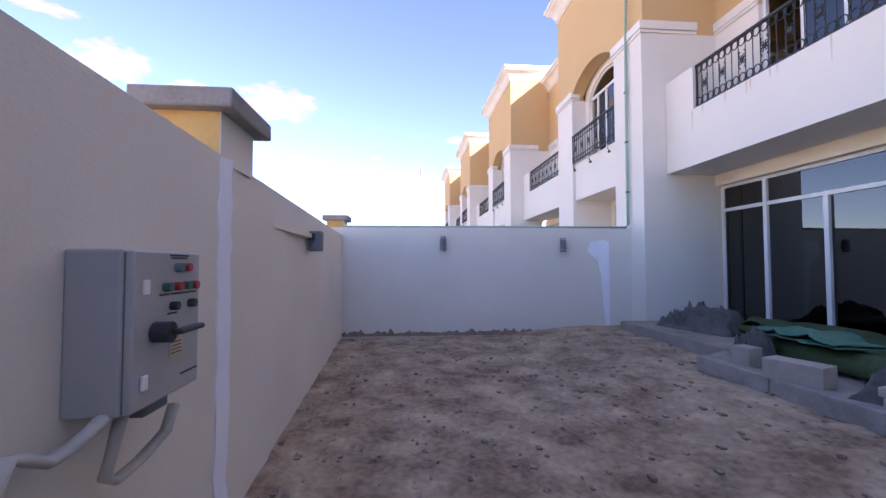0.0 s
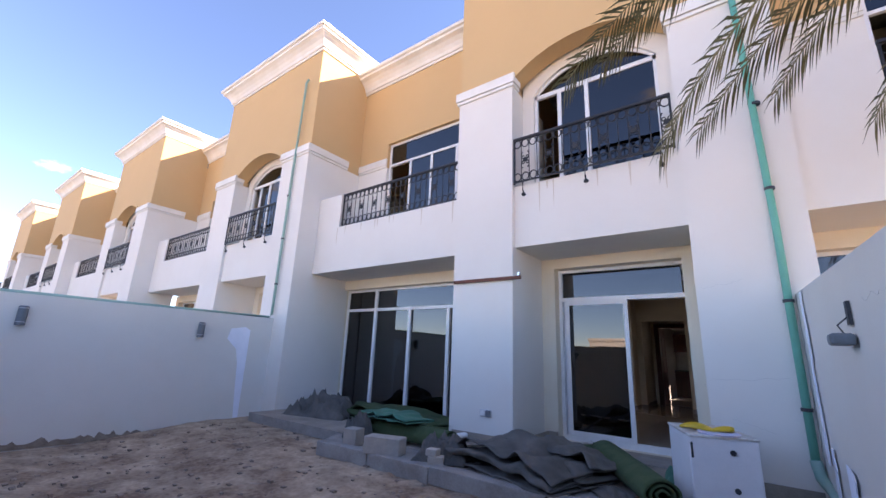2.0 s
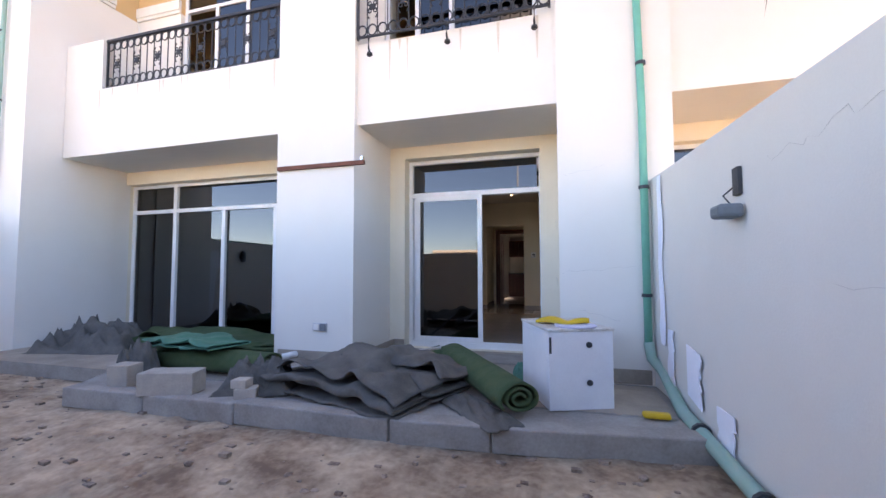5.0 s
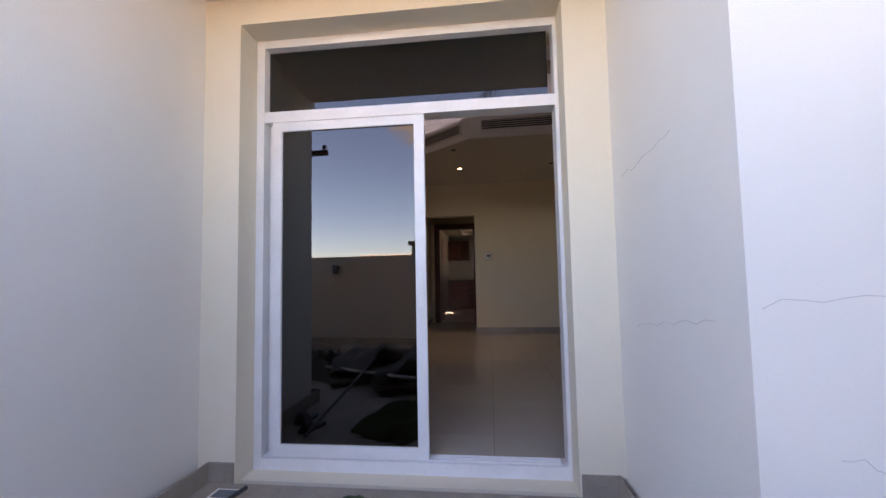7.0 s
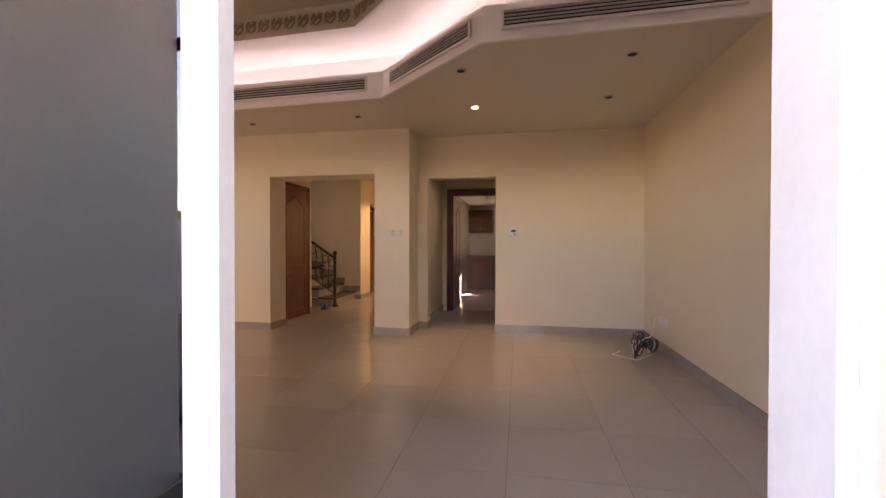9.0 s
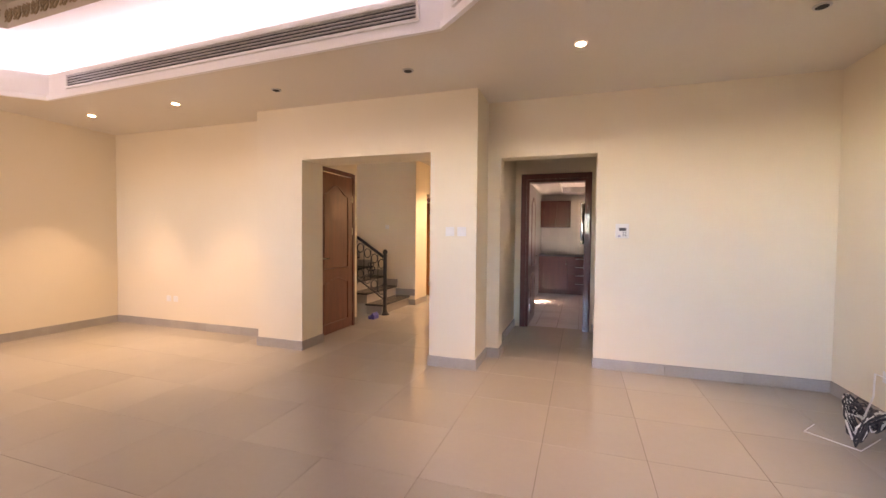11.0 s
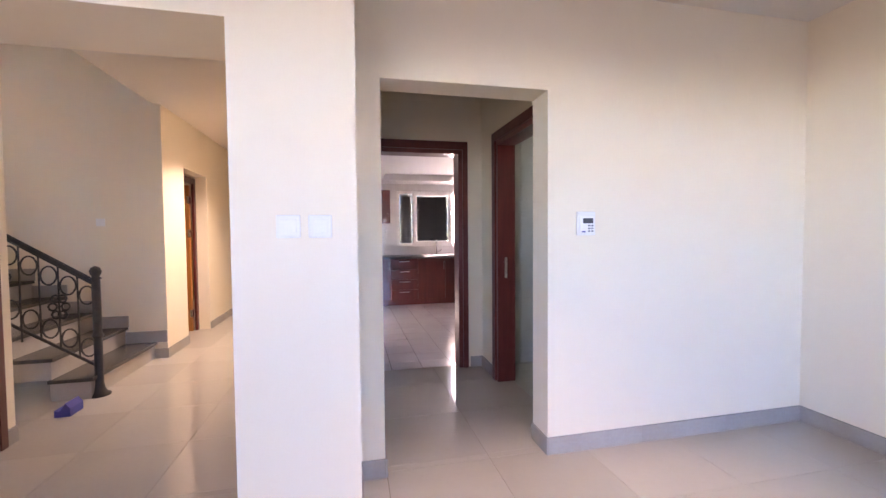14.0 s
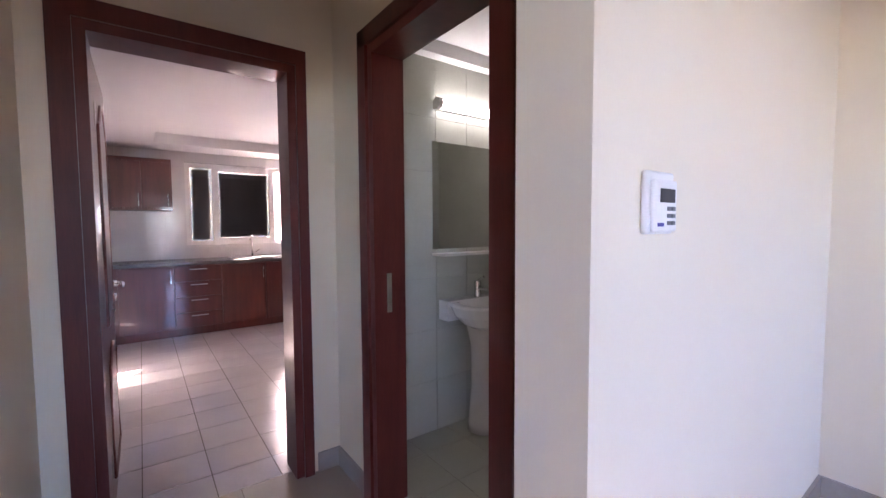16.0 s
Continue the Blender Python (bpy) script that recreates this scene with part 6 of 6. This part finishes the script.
# clouds, far off
def cloud_mat():
    m = bpy.data.materials.new("cloud")
    m.use_nodes = True
    n, l = m.node_tree.nodes, m.node_tree.links
    n.remove(n["Principled BSDF"])
    tc = n.new("ShaderNodeTexCoord")
    ns = n.new("ShaderNodeTexNoise")
    ns.inputs["Scale"].default_value, ns.inputs["Detail"].default_value, ns.inputs["Roughness"].default_value = 2.2, 9, 0.58
    l.new(tc.outputs["Object"], ns.inputs["Vector"])
    ln = n.new("ShaderNodeVectorMath")
    ln.operation = "LENGTH"
    l.new(tc.outputs["Object"], ln.inputs[0])
    sub = n.new("ShaderNodeMath")
    sub.operation = "MULTIPLY_ADD"
    l.new(ln.outputs["Value"], sub.inputs[0])
    sub.inputs[1].default_value = -0.62
    l.new(ns.outputs[0], sub.inputs[2])
    mr = n.new("ShaderNodeMapRange")
    mr.inputs[1].default_value, mr.inputs[2].default_value = 0.10, 0.34
    l.new(sub.outputs[0], mr.inputs[0])
    em = n.new("ShaderNodeEmission")
    em.inputs[0].default_value = (0.93, 0.93, 1.0, 1)
    em.inputs[1].default_value = CLOUD
    tr = n.new("ShaderNodeBsdfTransparent")
    mx = n.new("ShaderNodeMixShader")
    l.new(mr.outputs[0], mx.inputs[0])
    l.new(tr.outputs[0], mx.inputs[1])
    l.new(em.outputs[0], mx.inputs[2])
    l.new(mx.outputs[0], n["Material Output"].inputs[0])
    return m


CM = cloud_mat()
for k, (az, el, w, h) in enumerate(((125, 21.2, 75, 48), (108, 20.2, 110, 52), (117.5, 20.5, 40, 18), (91.8, 12.4, 26, 12), (83.6, 17.1, 30, 13), (131, 24.5, 70, 16), (95, 14.5, 16, 7), (-150, 20, 150, 55), (172, 20, 130, 50), (178, 32, 140, 55))):
    # azimuth counted from straight ahead (+y) to the left (-x)
    R = 600
    c = Vector((-math.sin(radians(az)) * math.cos(radians(el)), math.cos(radians(az)) * math.cos(radians(el)), math.sin(radians(el)))) * R
    bm = bmesh.new()
    v = [bm.verts.new(p) for p in ((-1.2, -1.2, 0), (1.2, -1.2, 0), (1.2, 1.2, 0), (-1.2, 1.2, 0))]
    bm.faces.new(v)
    ob = part("backdrop_cloud", bm, CM)
    ob.matrix_basis = look(c, (0, 0, 1.4)) @ Matrix.Diagonal((w * 0.75, h * 0.75, 1, 1)) @ pose(0, 0, 0)
    tagged(ob, "small white fair-weather cloud in the sky", "cloud", kind="structure")

# added filler: shuts the gap where sun leaked in beside the neighbour's pillar
structure("wall_between_units", boxes((-6.5, -6.045, -0.62, -0.1, GZ, SOF)), STUCCO, "white stucco return added to close a light gap between villas", "wall")
# terrace paving
tiled("floor_terrace", "dusty beige terrace tiles in front of the door", -1.09, 1.03, -1.30, -0.175, -1.09, -0.175, 0.42, -0.045, TERR, 0.004, CONC, 0.01)
tiled("floor_terrace_front", "dusty beige terrace tiles", -6.02, 1.85, -2.10, -1.31, -1.09, -0.175, 0.42, TZ + 0.004, TERR, 0.004, CONC, 0.01)
kerb = [(-3.20, -2.70), (-1.40, -2.63), (-0.08, -2.65), (0.62, -2.59), (1.98, -2.43)]
kb = tagged(new("kerb"), "weathered concrete kerb blocks along the terrace edge", "kerb", kind="structure")
for a, b in zip(kerb, kerb[1:]):
    a, b = Vector(a), Vector(b)
    n = max(1, round((b - a).length / 1.1))
    for i in range(n):
        p, q = a + (b - a) * (i / n), a + (b - a) * ((i + 1) / n)
        d = (q - p).normalized()
        bm = rbox(0.004, (q - p).length - 0.004, -0.03, 0.14, -0.16, 0.012, 0.012)
        ob = part("kerb_block", bm, CONC, kb)
        ob.matrix_basis = pose(p.x, p.y, TZ + random.uniform(-0.008, 0.006), random.uniform(-1, 1), 0, math.degrees(math.atan2(d.y, d.x)) + random.uniform(-0.7, 0.7))
for ob in scene.objects:
    if ob.name.split(".")[0] in ("pane", "transom_pane", "fanlight"):
        ob.visible_shadow = False

door_1.location.y = 0.06

# glazed tiles behind the kitchen worktop
north = bpy.data.objects["wall_kitchen_north"]
tm = bpy.data.meshes.new("wall_tile")
bm = boxes((0.002, 0.198, -0.006, 0.001, 0.002, 0.198))
bm.to_mesh(tm)
bm.free()
tm.materials.append(KTILE)
for i in range(14):
    for j in range(7):
        x, z = KL + 0.2 * i, 0.9 + 0.2 * j
        if (W0 - 0.2 < x < W1 and z > WZ0 - 0.2) or z > 2.1:
            continue
        ob = new("wall_tile", tm)
        ob.parent = north
        ob.location = (x, KB, z)
# glazed tiles round the washbasin
north = bpy.data.objects["wall_bath_north"]
tm = bpy.data.meshes.new("wall_tile")
bm = boxes((0.002, 0.248, -0.006, 0.001, 0.002, 0.328))
bm.to_mesh(tm)
bm.free()
tm.materials.append(BTILE)
for i in range(6):
    for j in range(7):
        ob = new("wall_tile", tm)
        ob.parent = north
        ob.location = (0.48 + 0.25 * i, BWY, 0.33 * j)
# splashed soil along the wall foot
rng = random.Random(11)
GRIME = pm("splashed soil", (0.34, 0.26, 0.2), (0.22, 0.16, 0.12), 8, 0.95, 0.4)
pts = [(-7.3, GZ)]
y = -7.3
while y < -1.3:
    pts.append((y, GZ + 0.05 + abs(rng.gauss(0, 0.035))))
    y += rng.uniform(0.03, 0.09)
pts.append((-1.3, GZ))
ob = tagged(part("trim", extrude_poly(pts, "x", 0, 0.004), GRIME), "splashed soil along the foot of the wall", "stain", kind="structure")
ob.matrix_basis = pose(-6.478 + 0.0, -1.2, 0, 0, 0, -math.degrees(math.atan2(0.12, 6.4))) @ pose(0, 1.2, 0)

# rain streaks under ledges and cracks on the walls
STREAK = pm("rain streak", (0.66, 0.58, 0.48), (0.58, 0.5, 0.4), 8, 0.9)
rng = random.Random(21)
for i in range(16):
    x = rng.uniform(-5.9, -2.3) if i < 10 else rng.uniform(-1.0, 0.95)
    L = rng.uniform(0.12, 0.5)
    w = rng.uniform(0.006, 0.02)
    yf = YP + (0.06 if i < 10 else 0.07)
    pts = [(x - w, LEDGE - 0.01), (x + w, LEDGE - 0.01), (x + w * 0.7, LEDGE - L * 0.5), (x + w * 0.2, LEDGE - L), (x - w * 0.2, LEDGE - L), (x - w * 0.7, LEDGE - L * 0.5)]
    tagged(part("trim", extrude_poly(pts, "y", yf - 0.0015, yf + 0.002), STREAK), "faint rain streak on the white balcony face", "stain", kind="structure")
CRACK = pm("hairline crack", (0.58, 0.54, 0.5), (0.5, 0.46, 0.42), 8, 0.95)


def crack(p, q, n, j, seed):
    """A thin broken line on a wall between two points."""
    rng = random.Random(seed)
    p, q = Vector(p), Vector(q)
    pts = [p + (q - p) * (i / n) + Vector((0, rng.uniform(-j, j) * (abs((q - p).y) > 0.01 or 0), rng.uniform(-j, j))) for i in range(n + 1)]
    bm = bmesh.new()
    tube(bm, pts, 0.001, 4)
    tagged(part("trim", bm, CRACK), "hairline crack in the painted wall", "crack", kind="structure")


for k, (y0, z0, y1, z1) in enumerate(((-3.4, 0.9, -5.4, 1.0), (-3.0, 1.5, -4.4, 1.62), (-4.0, 0.4, -5.2, 0.35))):
    crack((rightx(y0) - 0.001, y0, z0), (rightx(y1) - 0.001, y1, z1), 22, 0.03, k)
for k, (x0, z0, x1_, z1) in enumerate(((1.12, 1.9, 1.5, 1.97), (1.1, 0.95, 1.75, 1.0), (1.25, 0.6, 1.6, 0.5))):
    crack((x0, YP - 0.001, z0), (x1_, YP - 0.001, z1), 14, 0.015, 40 + k)
for k, (y0, z0, y1, z1) in enumerate(((-1.1, 0.9, -0.5, 0.82), (-0.9, 1.5, -0.4, 1.46))):
    crack((1.039, y0, z0), (1.039, y1, z1), 12, 0.012, 60 + k)
